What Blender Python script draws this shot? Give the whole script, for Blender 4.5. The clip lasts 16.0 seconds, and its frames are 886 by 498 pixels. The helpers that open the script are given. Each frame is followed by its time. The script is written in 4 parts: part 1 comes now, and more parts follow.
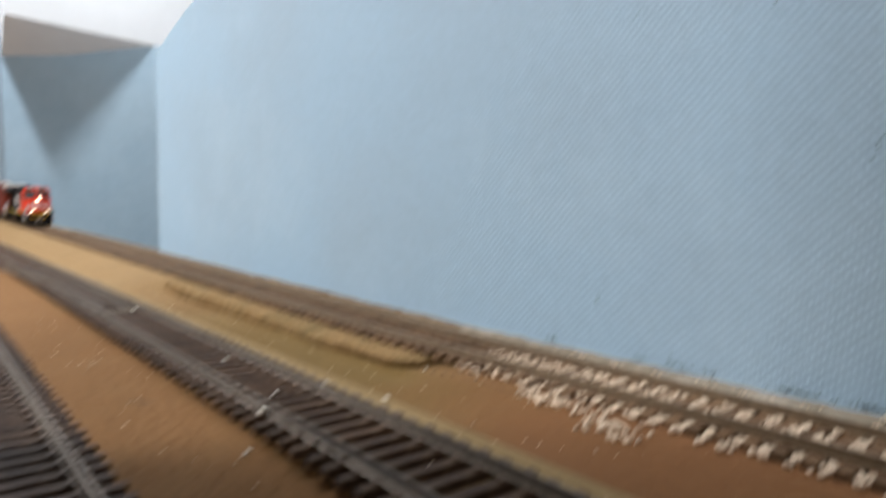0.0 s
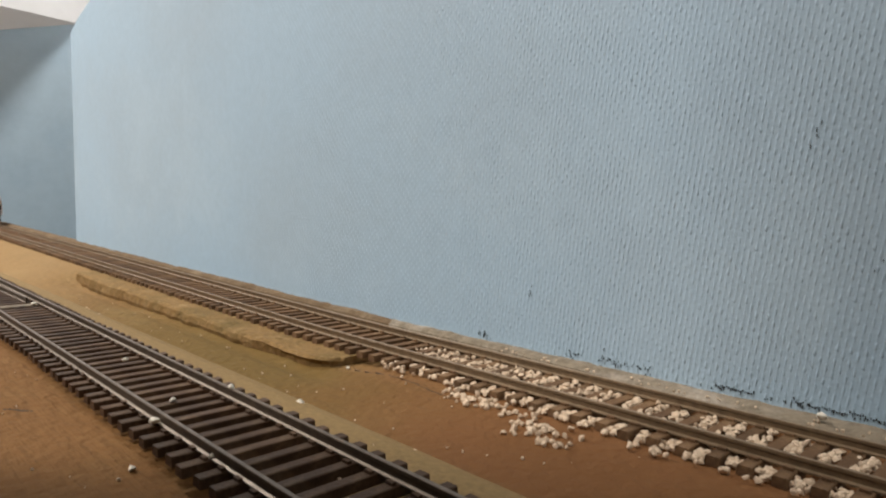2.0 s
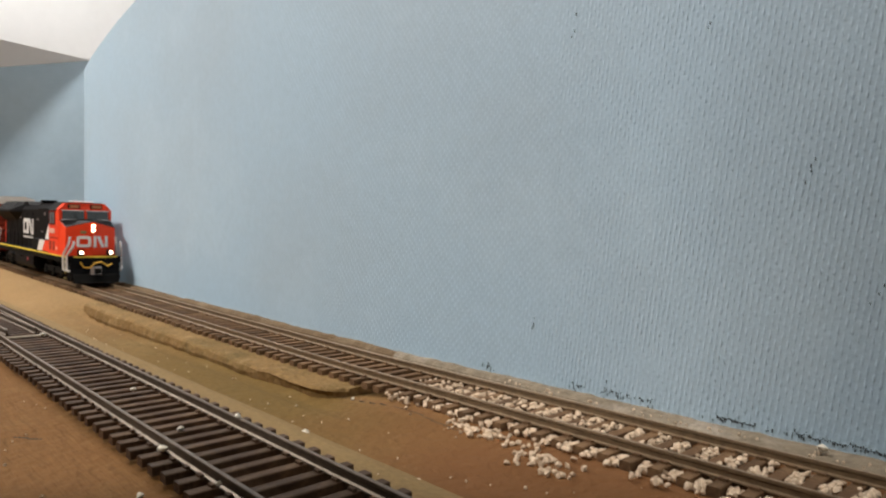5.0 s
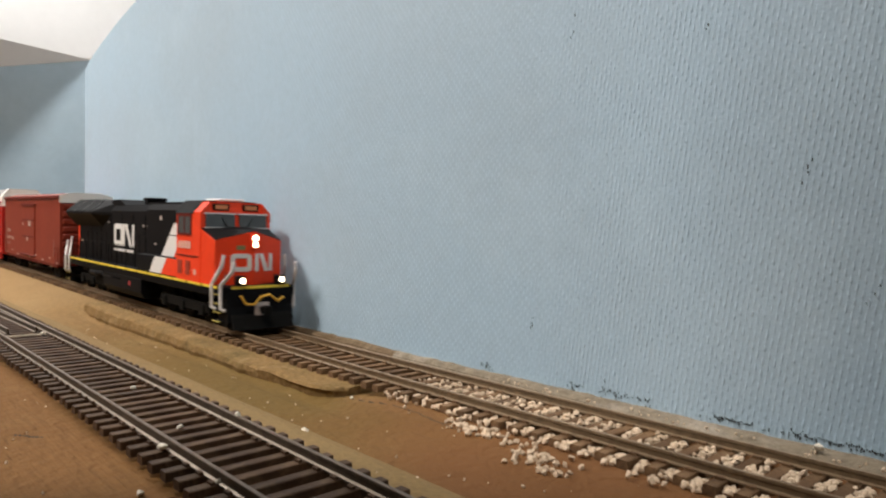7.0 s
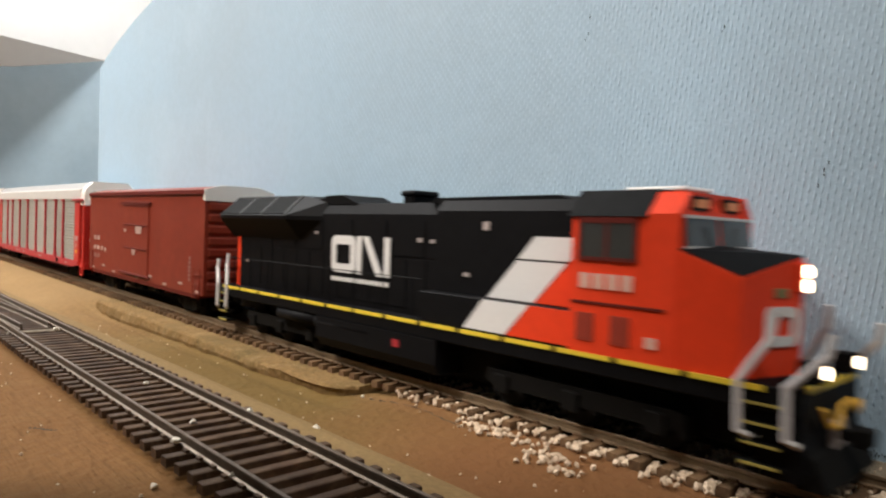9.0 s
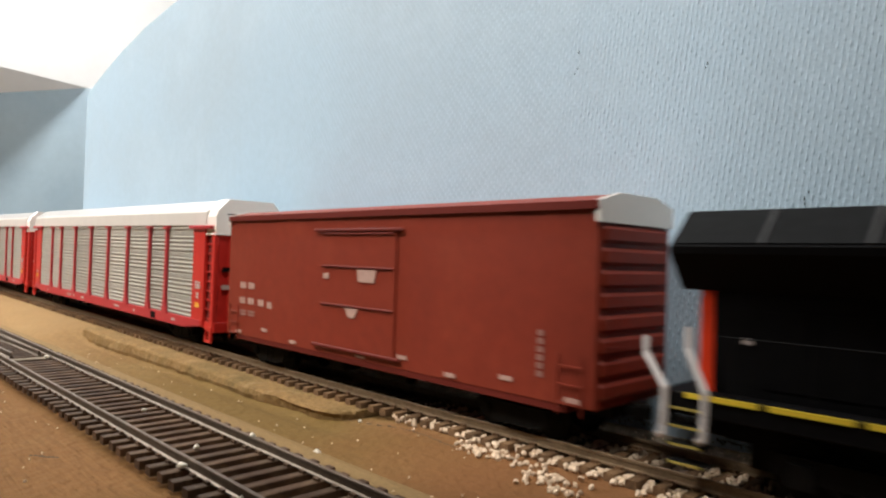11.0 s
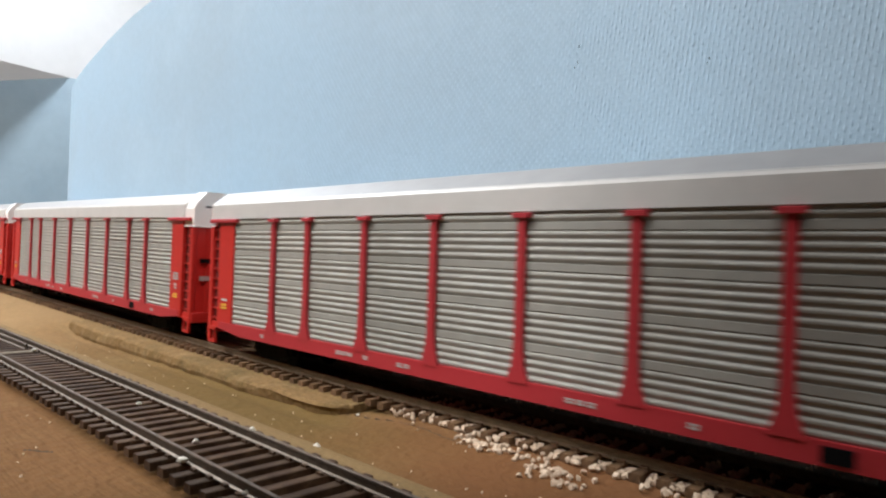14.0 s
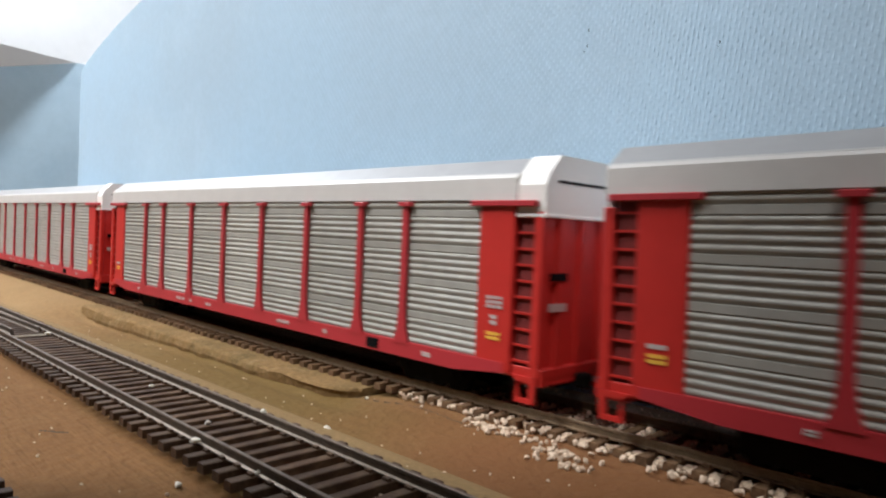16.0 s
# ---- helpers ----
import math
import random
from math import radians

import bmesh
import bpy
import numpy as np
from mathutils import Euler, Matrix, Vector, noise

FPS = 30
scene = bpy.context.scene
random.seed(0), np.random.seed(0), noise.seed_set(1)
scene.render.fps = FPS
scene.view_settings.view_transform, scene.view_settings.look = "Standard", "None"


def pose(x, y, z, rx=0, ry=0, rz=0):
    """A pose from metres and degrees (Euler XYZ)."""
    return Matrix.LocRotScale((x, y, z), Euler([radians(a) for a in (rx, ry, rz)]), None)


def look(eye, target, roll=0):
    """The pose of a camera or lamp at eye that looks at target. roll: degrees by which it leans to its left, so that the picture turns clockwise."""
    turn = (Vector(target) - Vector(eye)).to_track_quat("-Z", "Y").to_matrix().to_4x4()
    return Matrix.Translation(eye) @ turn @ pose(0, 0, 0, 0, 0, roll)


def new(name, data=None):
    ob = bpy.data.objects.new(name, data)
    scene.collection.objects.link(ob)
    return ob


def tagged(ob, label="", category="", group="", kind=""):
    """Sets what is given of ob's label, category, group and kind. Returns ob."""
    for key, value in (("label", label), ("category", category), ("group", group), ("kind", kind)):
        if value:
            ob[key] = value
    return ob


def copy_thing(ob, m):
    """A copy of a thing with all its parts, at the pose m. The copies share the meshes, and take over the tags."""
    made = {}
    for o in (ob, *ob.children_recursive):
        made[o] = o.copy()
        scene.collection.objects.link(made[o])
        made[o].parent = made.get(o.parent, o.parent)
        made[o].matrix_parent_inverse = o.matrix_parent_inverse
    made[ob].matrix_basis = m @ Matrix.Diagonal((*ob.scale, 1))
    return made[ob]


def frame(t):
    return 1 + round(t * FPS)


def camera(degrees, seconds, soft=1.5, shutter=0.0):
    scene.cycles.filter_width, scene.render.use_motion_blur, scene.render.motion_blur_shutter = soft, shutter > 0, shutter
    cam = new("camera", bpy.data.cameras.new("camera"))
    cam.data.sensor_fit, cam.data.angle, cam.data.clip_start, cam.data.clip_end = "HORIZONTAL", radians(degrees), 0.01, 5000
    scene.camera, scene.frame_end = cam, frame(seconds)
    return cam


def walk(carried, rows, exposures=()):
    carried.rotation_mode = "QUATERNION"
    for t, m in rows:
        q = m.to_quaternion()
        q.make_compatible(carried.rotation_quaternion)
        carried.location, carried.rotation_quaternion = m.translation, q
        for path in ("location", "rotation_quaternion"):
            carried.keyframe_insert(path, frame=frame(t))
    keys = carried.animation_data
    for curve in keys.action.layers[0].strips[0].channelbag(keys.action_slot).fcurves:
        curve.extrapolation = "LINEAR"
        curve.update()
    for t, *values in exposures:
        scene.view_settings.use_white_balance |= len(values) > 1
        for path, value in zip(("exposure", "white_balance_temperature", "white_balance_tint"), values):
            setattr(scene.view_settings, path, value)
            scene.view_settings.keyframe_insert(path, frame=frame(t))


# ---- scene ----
MM = 0.001
# Camera: seconds, eye x, y, z (m), yaw, pitch, roll (degrees)
PATH = [
    (0.0, 0.0034, -0.0100, 0.0518, 51.09, -3.85, 0.29),
    (0.1, 0.0019, -0.0048, 0.0520, 49.36, -1.36, 0.10),
    (0.2, 0.0005, -0.0001, 0.0522, 47.26, 0.10, -0.15),
    (0.3, -0.0008, 0.0038, 0.0524, 45.40, 0.05, -0.40),
    (0.4, -0.0020, 0.0064, 0.0525, 44.17, -0.75, -0.60),
    (0.5, -0.0030, 0.0074, 0.0525, 43.06, -3.69, -0.65),
    (0.6, -0.0038, 0.0072, 0.0525, 43.80, -4.70, -0.45),
    (0.7, -0.0044, 0.0067, 0.0524, 44.55, -4.75, -0.15),
    (0.8, -0.0049, 0.0060, 0.0523, 45.05, -5.00, 0.15),
    (1.0, -0.0052, 0.0047, 0.0521, 45.28, -5.11, 0.53),
    (1.5, -0.0037, 0.0036, 0.0513, 46.05, -4.73, 0.54),
    (2.0, -0.0034, 0.0030, 0.0507, 46.27, -4.57, 0.86),
    (2.5, -0.0017, 0.0017, 0.0512, 46.63, -2.99, 0.64),
    (3.0, -0.0015, 0.0013, 0.0507, 46.58, -2.44, 0.95),
    (5.5, -0.0003, 0.0001, 0.0504, 46.68, -1.64, 1.03),
    (6.0, 0.0001, -0.0000, 0.0503, 46.87, -1.83, 1.11),
    (6.5, 0.0000, 0.0001, 0.0504, 46.75, -1.73, 1.13),
    (7.0, 0.0001, -0.0000, 0.0504, 46.68, -1.67, 1.15),
    (7.5, 0.0003, -0.0005, 0.0496, 46.86, -1.49, 1.45),
    (8.0, -0.0018, 0.0001, 0.0495, 46.85, -1.49, 1.63),
    (8.5, -0.0006, -0.0010, 0.0494, 47.20, -1.46, 1.71),
    (9.0, -0.0005, -0.0012, 0.0492, 47.38, -1.36, 1.82),
    (9.5, 0.0017, -0.0026, 0.0493, 48.10, -1.19, 1.79),
    (12.0, -0.0013, -0.0107, 0.0492, 44.14, 1.75, 1.81),
    (12.5, -0.0022, -0.0112, 0.0491, 44.07, 0.86, 1.94),
    (13.0, -0.0036, -0.0104, 0.0488, 44.08, 0.76, 1.97),
    (13.5, -0.0033, -0.0107, 0.0487, 44.46, 0.83, 1.94),
    (14.0, -0.0037, -0.0106, 0.0488, 44.44, 0.48, 1.93),
    (14.5, -0.0034, -0.0110, 0.0487, 44.46, 0.56, 1.99),
    (15.0, -0.0037, -0.0105, 0.0486, 44.67, 0.05, 1.96),
    (15.5, -0.0016, -0.0115, 0.0486, 45.22, -0.89, 1.90),
    (16.0, -0.0033, -0.0113, 0.0485, 45.08, -0.76, 2.00),
]


def turned(x, y, z, yaw, pitch, roll):
    return Matrix.Translation((x, y, z)) @ pose(0, 0, 0, 90 + pitch, 0, yaw) @ pose(0, 0, 0, 0, 0, roll)


cam = camera(67.0, 16.0, soft=2.2, shutter=0.6)
walk(cam, [(t, turned(*row)) for t, *row in PATH], exposures=[(0.0, -0.22, 6150, 11), (0.4, -0.46, 6800, 13), (1.5, -0.34, 6850, 13), (3.0, -0.42, 6950, 13), (5.5, -0.36, 6950, 13), (7.5, -0.24, 6950, 13), (9.0, -0.06, 6850, 12), (9.7, 0.02, 6700, 12), (12.0, 0.04, 6900, 11), (13.0, -0.12, 6550, 11), (14.5, -0.14, 6120, 11), (16.0, -0.1, 6080, 11)])

# ---- light ----
world = bpy.data.worlds.new("world")
scene.world = world
world.use_nodes = True
world.node_tree.nodes["Background"].inputs[0].default_value = (0.75, 0.85, 1.0, 1)
world.node_tree.nodes["Background"].inputs[1].default_value = 0.03


def lamp(name, at, to, power, size, colour=(1.0, 0.97, 0.92), spread=180):
    data = bpy.data.lights.new(name, "AREA")
    data.energy, data.size, data.color = power, size, colour
    data.spread = math.radians(spread)
    ob = new(name, data)
    ob.matrix_world = look(at, to)
    return tagged(ob, kind="structure")


lamp("ceiling_lamp_left", (-0.66, -0.64, 1.05), (-0.58, 0.15, 0.0), 9.8, 0.25, spread=115)
# Unseen fill lamp, added to lift the train sides and the shaded right.
lamp("ceiling_lamp_right", (0.3, -0.3, 1.15), (-0.1, 0.14, 0.0), 8.2, 0.2)
lamp("ceiling_lamp_far", (-1.58, -0.05, 1.27), (-1.66, 0.2, 0.0), 33, 0.07, (0.93, 0.97, 1.0))

# Unseen narrow-beam lamp, added to whiten the faces of the ceiling box.
lamp("ceiling_lamp_middle", (-0.95, -0.55, 1.2), (-1.84, 0.32, 0.80), 1.05, 0.15, (0.93, 0.97, 1.0), spread=32)


# ---- materials ----
def material(name, colour, rough=0.6, metal=0.0, grain=0.0, grain_scale=800.0, bump=0.0, bump_scale=1500.0, spots=None, emit=None, spec=0.5, vary=0.0, blotch=None):
    m = bpy.data.materials.new(name)
    m.use_nodes = True
    nt = m.node_tree
    b = nt.nodes["Principled BSDF"]
    b.inputs["Base Color"].default_value = (*colour, 1)
    b.inputs["Roughness"].default_value = rough
    b.inputs["Metallic"].default_value = metal
    b.inputs["Specular IOR Level"].default_value = spec
    tc = nt.nodes.new("ShaderNodeTexCoord")
    out = None
    if grain or blotch or vary:
        rgb = nt.nodes.new("ShaderNodeRGB")
        rgb.outputs[0].default_value = (*colour, 1)
        out = rgb.outputs[0]
    if blotch:
        for other, scale, lo, hi in blotch:
            n = nt.nodes.new("ShaderNodeTexNoise")
            n.inputs["Scale"].default_value = scale
            n.inputs["Detail"].default_value = 6
            n.inputs["Roughness"].default_value = 0.6
            nt.links.new(tc.outputs["Object"], n.inputs["Vector"])
            ramp = nt.nodes.new("ShaderNodeMapRange")
            ramp.inputs["From Min"].default_value, ramp.inputs["From Max"].default_value = lo, hi
            nt.links.new(n.outputs["Fac"], ramp.inputs["Value"])
            mix = nt.nodes.new("ShaderNodeMixRGB")
            mix.inputs[2].default_value = (*other, 1)
            nt.links.new(ramp.outputs[0], mix.inputs[0])
            nt.links.new(out, mix.inputs[1])
            out = mix.outputs[0]
    if grain:
        n = nt.nodes.new("ShaderNodeTexNoise")
        n.inputs["Scale"].default_value = grain_scale
        n.inputs["Detail"].default_value = 8
        n.inputs["Roughness"].default_value = 0.65
        nt.links.new(tc.outputs["Object"], n.inputs["Vector"])
        ramp = nt.nodes.new("ShaderNodeMapRange")
        ramp.inputs["From Min"].default_value, ramp.inputs["From Max"].default_value = 0.25, 0.75
        ramp.inputs["To Min"].default_value, ramp.inputs["To Max"].default_value = 1 - grain, 1 + grain
        nt.links.new(n.outputs["Fac"], ramp.inputs["Value"])
        mix = nt.nodes.new("ShaderNodeMixRGB")
        mix.blend_type = "MULTIPLY"
        mix.inputs[0].default_value = 1
        nt.links.new(out, mix.inputs[1])
        nt.links.new(ramp.outputs[0], mix.inputs[2])
        out = mix.outputs[0]
    if vary:
        info = nt.nodes.new("ShaderNodeObjectInfo")
        ramp = nt.nodes.new("ShaderNodeMapRange")
        ramp.inputs["To Min"].default_value, ramp.inputs["To Max"].default_value = 1 - vary, 1 + vary
        nt.links.new(info.outputs["Random"], ramp.inputs["Value"])
        mix = nt.nodes.new("ShaderNodeMixRGB")
        mix.blend_type = "MULTIPLY"
        mix.inputs[0].default_value = 1
        nt.links.new(out, mix.inputs[1])
        nt.links.new(ramp.outputs[0], mix.inputs[2])
        out = mix.outputs[0]
    if out:
        nt.links.new(out, b.inputs["Base Color"])
    if bump:
        n = nt.nodes.new("ShaderNodeTexNoise")
        n.inputs["Scale"].default_value = bump_scale
        n.inputs["Detail"].default_value = 6
        nt.links.new(tc.outputs["Object"], n.inputs["Vector"])
        bp = nt.nodes.new("ShaderNodeBump")
        bp.inputs["Strength"].default_value = 1.0
        bp.inputs["Distance"].default_value = bump
        nt.links.new(n.outputs["Fac"], bp.inputs["Height"])
        nt.links.new(bp.outputs[0], b.inputs["Normal"])
    if emit:
        b.inputs["Emission Color"].default_value = (*emit[0], 1)
        b.inputs["Emission Strength"].default_value = emit[1]
    return m


def wallpaper_material():
    """Painted woven wallpaper: staggered short upright dashes about 2 mm apart, in slanting rows."""
    m = material("painted_wallpaper", (0.37, 0.52, 0.65), 0.62, blotch=[((0.36, 0.47, 0.56), 7.0, 0.4, 0.8), ((0.42, 0.56, 0.67), 16.0, 0.5, 0.85)], grain=0.05, grain_scale=300)
    nt = m.node_tree
    b = nt.nodes["Principled BSDF"]
    tc = nt.nodes.new("ShaderNodeTexCoord")
    sep = nt.nodes.new("ShaderNodeSeparateXYZ")
    warp = nt.nodes.new("ShaderNodeTexNoise")
    warp.inputs["Scale"].default_value = 260
    warp.inputs["Detail"].default_value = 3
    nt.links.new(tc.outputs["Object"], warp.inputs["Vector"])
    nt.links.new(tc.outputs["Object"], sep.inputs[0])

    def maths(kind, a, c=None):
        n = nt.nodes.new("ShaderNodeMath")
        n.operation = kind
        for i, v in enumerate((a, c)):
            if v is None:
                continue
            if isinstance(v, (int, float)):
                n.inputs[i].default_value = v
            else:
                nt.links.new(v, n.inputs[i])
        return n.outputs[0]

    wob = maths("MULTIPLY", warp.outputs["Fac"], 3.2)
    v = maths("ADD", maths("MULTIPLY", sep.outputs["Z"], 2 * math.pi / 0.0032), wob)
    u = maths("ADD", maths("ADD", maths("MULTIPLY", sep.outputs["X"], 2 * math.pi / 0.0014), maths("MULTIPLY", v, -0.3)), wob)
    column = maths("MAXIMUM", maths("SINE", u), 0.0)
    dash = maths("MULTIPLY", column, maths("ADD", maths("MAXIMUM", maths("SINE", maths("ADD", v, maths("MULTIPLY", u, 0.5))), -0.25), 0.55))
    fine = nt.nodes.new("ShaderNodeTexNoise")
    fine.inputs["Scale"].default_value = 900
    fine.inputs["Detail"].default_value = 5
    nt.links.new(tc.outputs["Object"], fine.inputs["Vector"])
    patch = nt.nodes.new("ShaderNodeTexNoise")
    patch.inputs["Scale"].default_value = 90
    patch.inputs["Detail"].default_value = 4
    nt.links.new(tc.outputs["Object"], patch.inputs["Vector"])
    dash = maths("MULTIPLY", dash, maths("ADD", maths("MULTIPLY", patch.outputs["Fac"], 1.6), -0.05))
    high = maths("ADD", dash, maths("MULTIPLY", fine.outputs["Fac"], 0.9))
    bp = nt.nodes.new("ShaderNodeBump")
    bp.inputs["Strength"].default_value = 1.0
    bp.inputs["Distance"].default_value = 0.00016
    nt.links.new(high, bp.inputs["Height"])
    nt.links.new(bp.outputs[0], b.inputs["Normal"])
    return m


WALLPAPER = wallpaper_material()
def ground_material():
    """Hand-painted scenery base: tan, with an olive band, a reddish patch and orange-brown in the foreground."""
    m = material("painted_plaster_ground", (0.195, 0.112, 0.042), 0.92, grain=0.42, grain_scale=420, bump=0.0012, bump_scale=330,
                 blotch=[((0.165, 0.095, 0.036), 15.0, 0.48, 0.72), ((0.25, 0.165, 0.07), 34.0, 0.52, 0.78), ((0.10, 0.066, 0.022), 95.0, 0.58, 0.8)], spec=0.15)
    nt = m.node_tree
    b = nt.nodes["Principled BSDF"]
    out = b.inputs["Base Color"].links[0].from_socket
    tc = nt.nodes.new("ShaderNodeTexCoord")
    wob = nt.nodes.new("ShaderNodeTexNoise")
    wob.inputs["Scale"].default_value = 28
    wob.inputs["Detail"].default_value = 5
    nt.links.new(tc.outputs["Object"], wob.inputs["Vector"])
    shift = nt.nodes.new("ShaderNodeVectorMath")
    shift.operation = "MULTIPLY_ADD"
    nt.links.new(wob.outputs["Color"], shift.inputs[0])
    shift.inputs[1].default_value = (0.06, 0.03, 0)
    nt.links.new(tc.outputs["Object"], shift.inputs[2])
    sep = nt.nodes.new("ShaderNodeSeparateXYZ")
    nt.links.new(shift.outputs[0], sep.inputs[0])

    def ramp(axis, a, c):
        n = nt.nodes.new("ShaderNodeMapRange")
        n.interpolation_type = "SMOOTHSTEP"
        n.inputs["From Min"].default_value, n.inputs["From Max"].default_value = a, c
        nt.links.new(sep.outputs[axis], n.inputs["Value"])
        return n.outputs[0]

    def paint(out, colour, *ranges, amount=0.85):
        fac = amount
        for r in ranges:
            n = nt.nodes.new("ShaderNodeMath")
            n.operation = "MULTIPLY"
            nt.links.new(r, n.inputs[0])
            if isinstance(fac, float):
                n.inputs[1].default_value = fac
            else:
                nt.links.new(fac, n.inputs[1])
            fac = n.outputs[0]
        mix = nt.nodes.new("ShaderNodeMixRGB")
        mix.inputs[2].default_value = (*colour, 1)
        nt.links.new(fac, mix.inputs[0])
        nt.links.new(out, mix.inputs[1])
        return mix.outputs[0]

    out = paint(out, (0.118, 0.076, 0.02), ramp("X", -0.36, -0.20), ramp("Y", 0.10, 0.11), ramp("Y", 0.142, 0.132), amount=0.7)
    out = paint(out, (0.165, 0.068, 0.028), ramp("X", -0.15, -0.07), ramp("Y", 0.095, 0.115), amount=0.75)
    out = paint(out, (0.20, 0.092, 0.032), ramp("Y", 0.078, 0.065), amount=0.7)
    out = paint(out, (0.27, 0.175, 0.082), ramp("X", -0.30, -0.46), ramp("Y", 0.075, 0.09), amount=0.6)
    nt.links.new(out, b.inputs["Base Color"])
    # brushed plank grain running along the layout, worn in patches
    stretch = nt.nodes.new("ShaderNodeMapping")
    stretch.inputs["Scale"].default_value = (60, 520, 200)
    stretch.inputs["Rotation"].default_value = (0, 0, 0.35)
    nt.links.new(tc.outputs["Object"], stretch.inputs["Vector"])
    grain = nt.nodes.new("ShaderNodeTexNoise")
    grain.inputs["Scale"].default_value = 1.0
    grain.inputs["Detail"].default_value = 5
    nt.links.new(stretch.outputs[0], grain.inputs["Vector"])
    brushed = nt.nodes.new("ShaderNodeMath")
    brushed.operation = "MULTIPLY"
    nt.links.new(grain.outputs["Fac"], brushed.inputs[0])
    nt.links.new(ramp("Y", 0.075, 0.06), brushed.inputs[1])
    relief = nt.nodes.new("ShaderNodeBump")
    relief.inputs["Strength"].default_value = 1.0
    relief.inputs["Distance"].default_value = 0.0009
    nt.links.new(brushed.outputs[0], relief.inputs["Height"])
    nt.links.new(b.inputs["Normal"].links[0].from_socket, relief.inputs["Normal"])
    nt.links.new(relief.outputs[0], b.inputs["Normal"])
    return m


GROUND = ground_material()
LEDGE = material("tan_plaster", (0.205, 0.125, 0.05), 0.92, grain=0.4, grain_scale=650, bump=0.0011, bump_scale=420, blotch=[((0.125, 0.085, 0.032), 55.0, 0.45, 0.7), ((0.28, 0.19, 0.09), 120.0, 0.55, 0.75)], spec=0.15)
STRIP = material("olive_cork_strip", (0.225, 0.148, 0.064), 0.9, grain=0.25, grain_scale=700, bump=0.0004, bump_scale=900, spec=0.2)
KERB = material("grey_plaster_edge", (0.20, 0.165, 0.12), 0.9, grain=0.35, grain_scale=420, bump=0.0009, bump_scale=500, blotch=[((0.30, 0.26, 0.21), 90.0, 0.5, 0.7), ((0.10, 0.08, 0.055), 60.0, 0.55, 0.75)], spec=0.2)
EDGE_DUST = material("dusty_brown_edge", (0.125, 0.085, 0.05), 0.92, grain=0.35, grain_scale=400, bump=0.0005, bump_scale=500, blotch=[((0.19, 0.14, 0.09), 70.0, 0.5, 0.7)], spec=0.15)
TIE = material("brown_plastic_tie", (0.066, 0.036, 0.02), 0.65, blotch=[((0.13, 0.083, 0.048), 140.0, 0.52, 0.75)], grain=0.35, grain_scale=900, bump=0.00015, bump_scale=1400, vary=0.3, spec=0.2)
TIE_DUSTY = material("dusty_brown_tie", (0.115, 0.064, 0.032), 0.8, blotch=[((0.20, 0.125, 0.066), 120.0, 0.5, 0.75)], grain=0.35, grain_scale=900, bump=0.00015, bump_scale=1400, vary=0.3, spec=0.25)
RAIL = material("nickel_rail", (0.16, 0.125, 0.095), 0.5, metal=0.75, grain=0.3, grain_scale=500)
RAIL_DULL = material("weathered_rail", (0.20, 0.14, 0.085), 0.5, metal=0.35, grain=0.3, grain_scale=500)
STONE = material("cream_ballast", (0.62, 0.49, 0.36), 0.9, grain=0.2, grain_scale=900, bump=0.0002, bump_scale=1500, spec=0.2)
CHIP = material("white_plaster_chip", (0.72, 0.68, 0.58), 0.9, grain=0.15, grain_scale=900)
WHITE = material("white_paint", (0.86, 0.86, 0.85), 0.8, grain=0.03, grain_scale=20)
FARBLUE = material("far_blue_wall", (0.37, 0.48, 0.55), 0.75, grain=0.05, grain_scale=40, blotch=[((0.30, 0.41, 0.49), 4.0, 0.45, 0.7)])
# Dark colours for unseen surfaces, chosen to cut bounced light at the right.
DIM = material("brown_panelled_wall", (0.13, 0.10, 0.08), 0.7, grain=0.2, grain_scale=12)
FLOOR = material("room_floor_carpet", (0.10, 0.085, 0.075), 0.95, grain=0.2, grain_scale=60)
SCUFF = material("dark_scuff", (0.03, 0.035, 0.04), 0.8, grain=0.2)
# Dark brown that stands in for shade inside the crack and the gouge.
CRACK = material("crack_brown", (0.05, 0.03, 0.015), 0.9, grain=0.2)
BLACK = material("black_gloss_paint", (0.0042, 0.0042, 0.005), 0.6, grain=0.3, grain_scale=300, spec=0.09)
DARK = material("dark_running_gear", (0.004, 0.0036, 0.0032), 0.8, grain=0.3, grain_scale=700, spec=0.15)
ROOFGREY = material("grey_black_roof", (0.012, 0.013, 0.014), 0.85, grain=0.25, grain_scale=400, spec=0.12)
RED = material("red_orange_paint", (0.84, 0.058, 0.017), 0.5, grain=0.08, grain_scale=300, spec=0.22)
RIMGREY = material("worn_grey_rim", (0.06, 0.062, 0.065), 0.6, grain=0.2)
LWHITE = material("white_livery", (0.74, 0.73, 0.72), 0.42, grain=0.04)
YELLOW = material("yellow_stripe", (0.78, 0.58, 0.05), 0.45, grain=0.06)
STEPYELLOW = material("dull_yellow_edge", (0.42, 0.34, 0.08), 0.6, grain=0.2)
RAILWHITE = material("pale_grey_handrail", (0.62, 0.60, 0.60), 0.5, grain=0.05)
GLASS = material("dark_window_glass", (0.05, 0.052, 0.05), 0.06, grain=0.1, grain_scale=200, spec=0.8)
AMBER = material("numberboard_glow", (0.12, 0.03, 0.015), 0.4, emit=((1.0, 0.35, 0.12), 0.25))
HEADLIGHT = material("lit_headlight", (1.0, 0.9, 0.75), 0.3, emit=((1.0, 0.80, 0.52), 14.0))
DITCH = material("lit_ditch_light", (1.0, 0.9, 0.75), 0.3, emit=((1.0, 0.80, 0.55), 9.0))
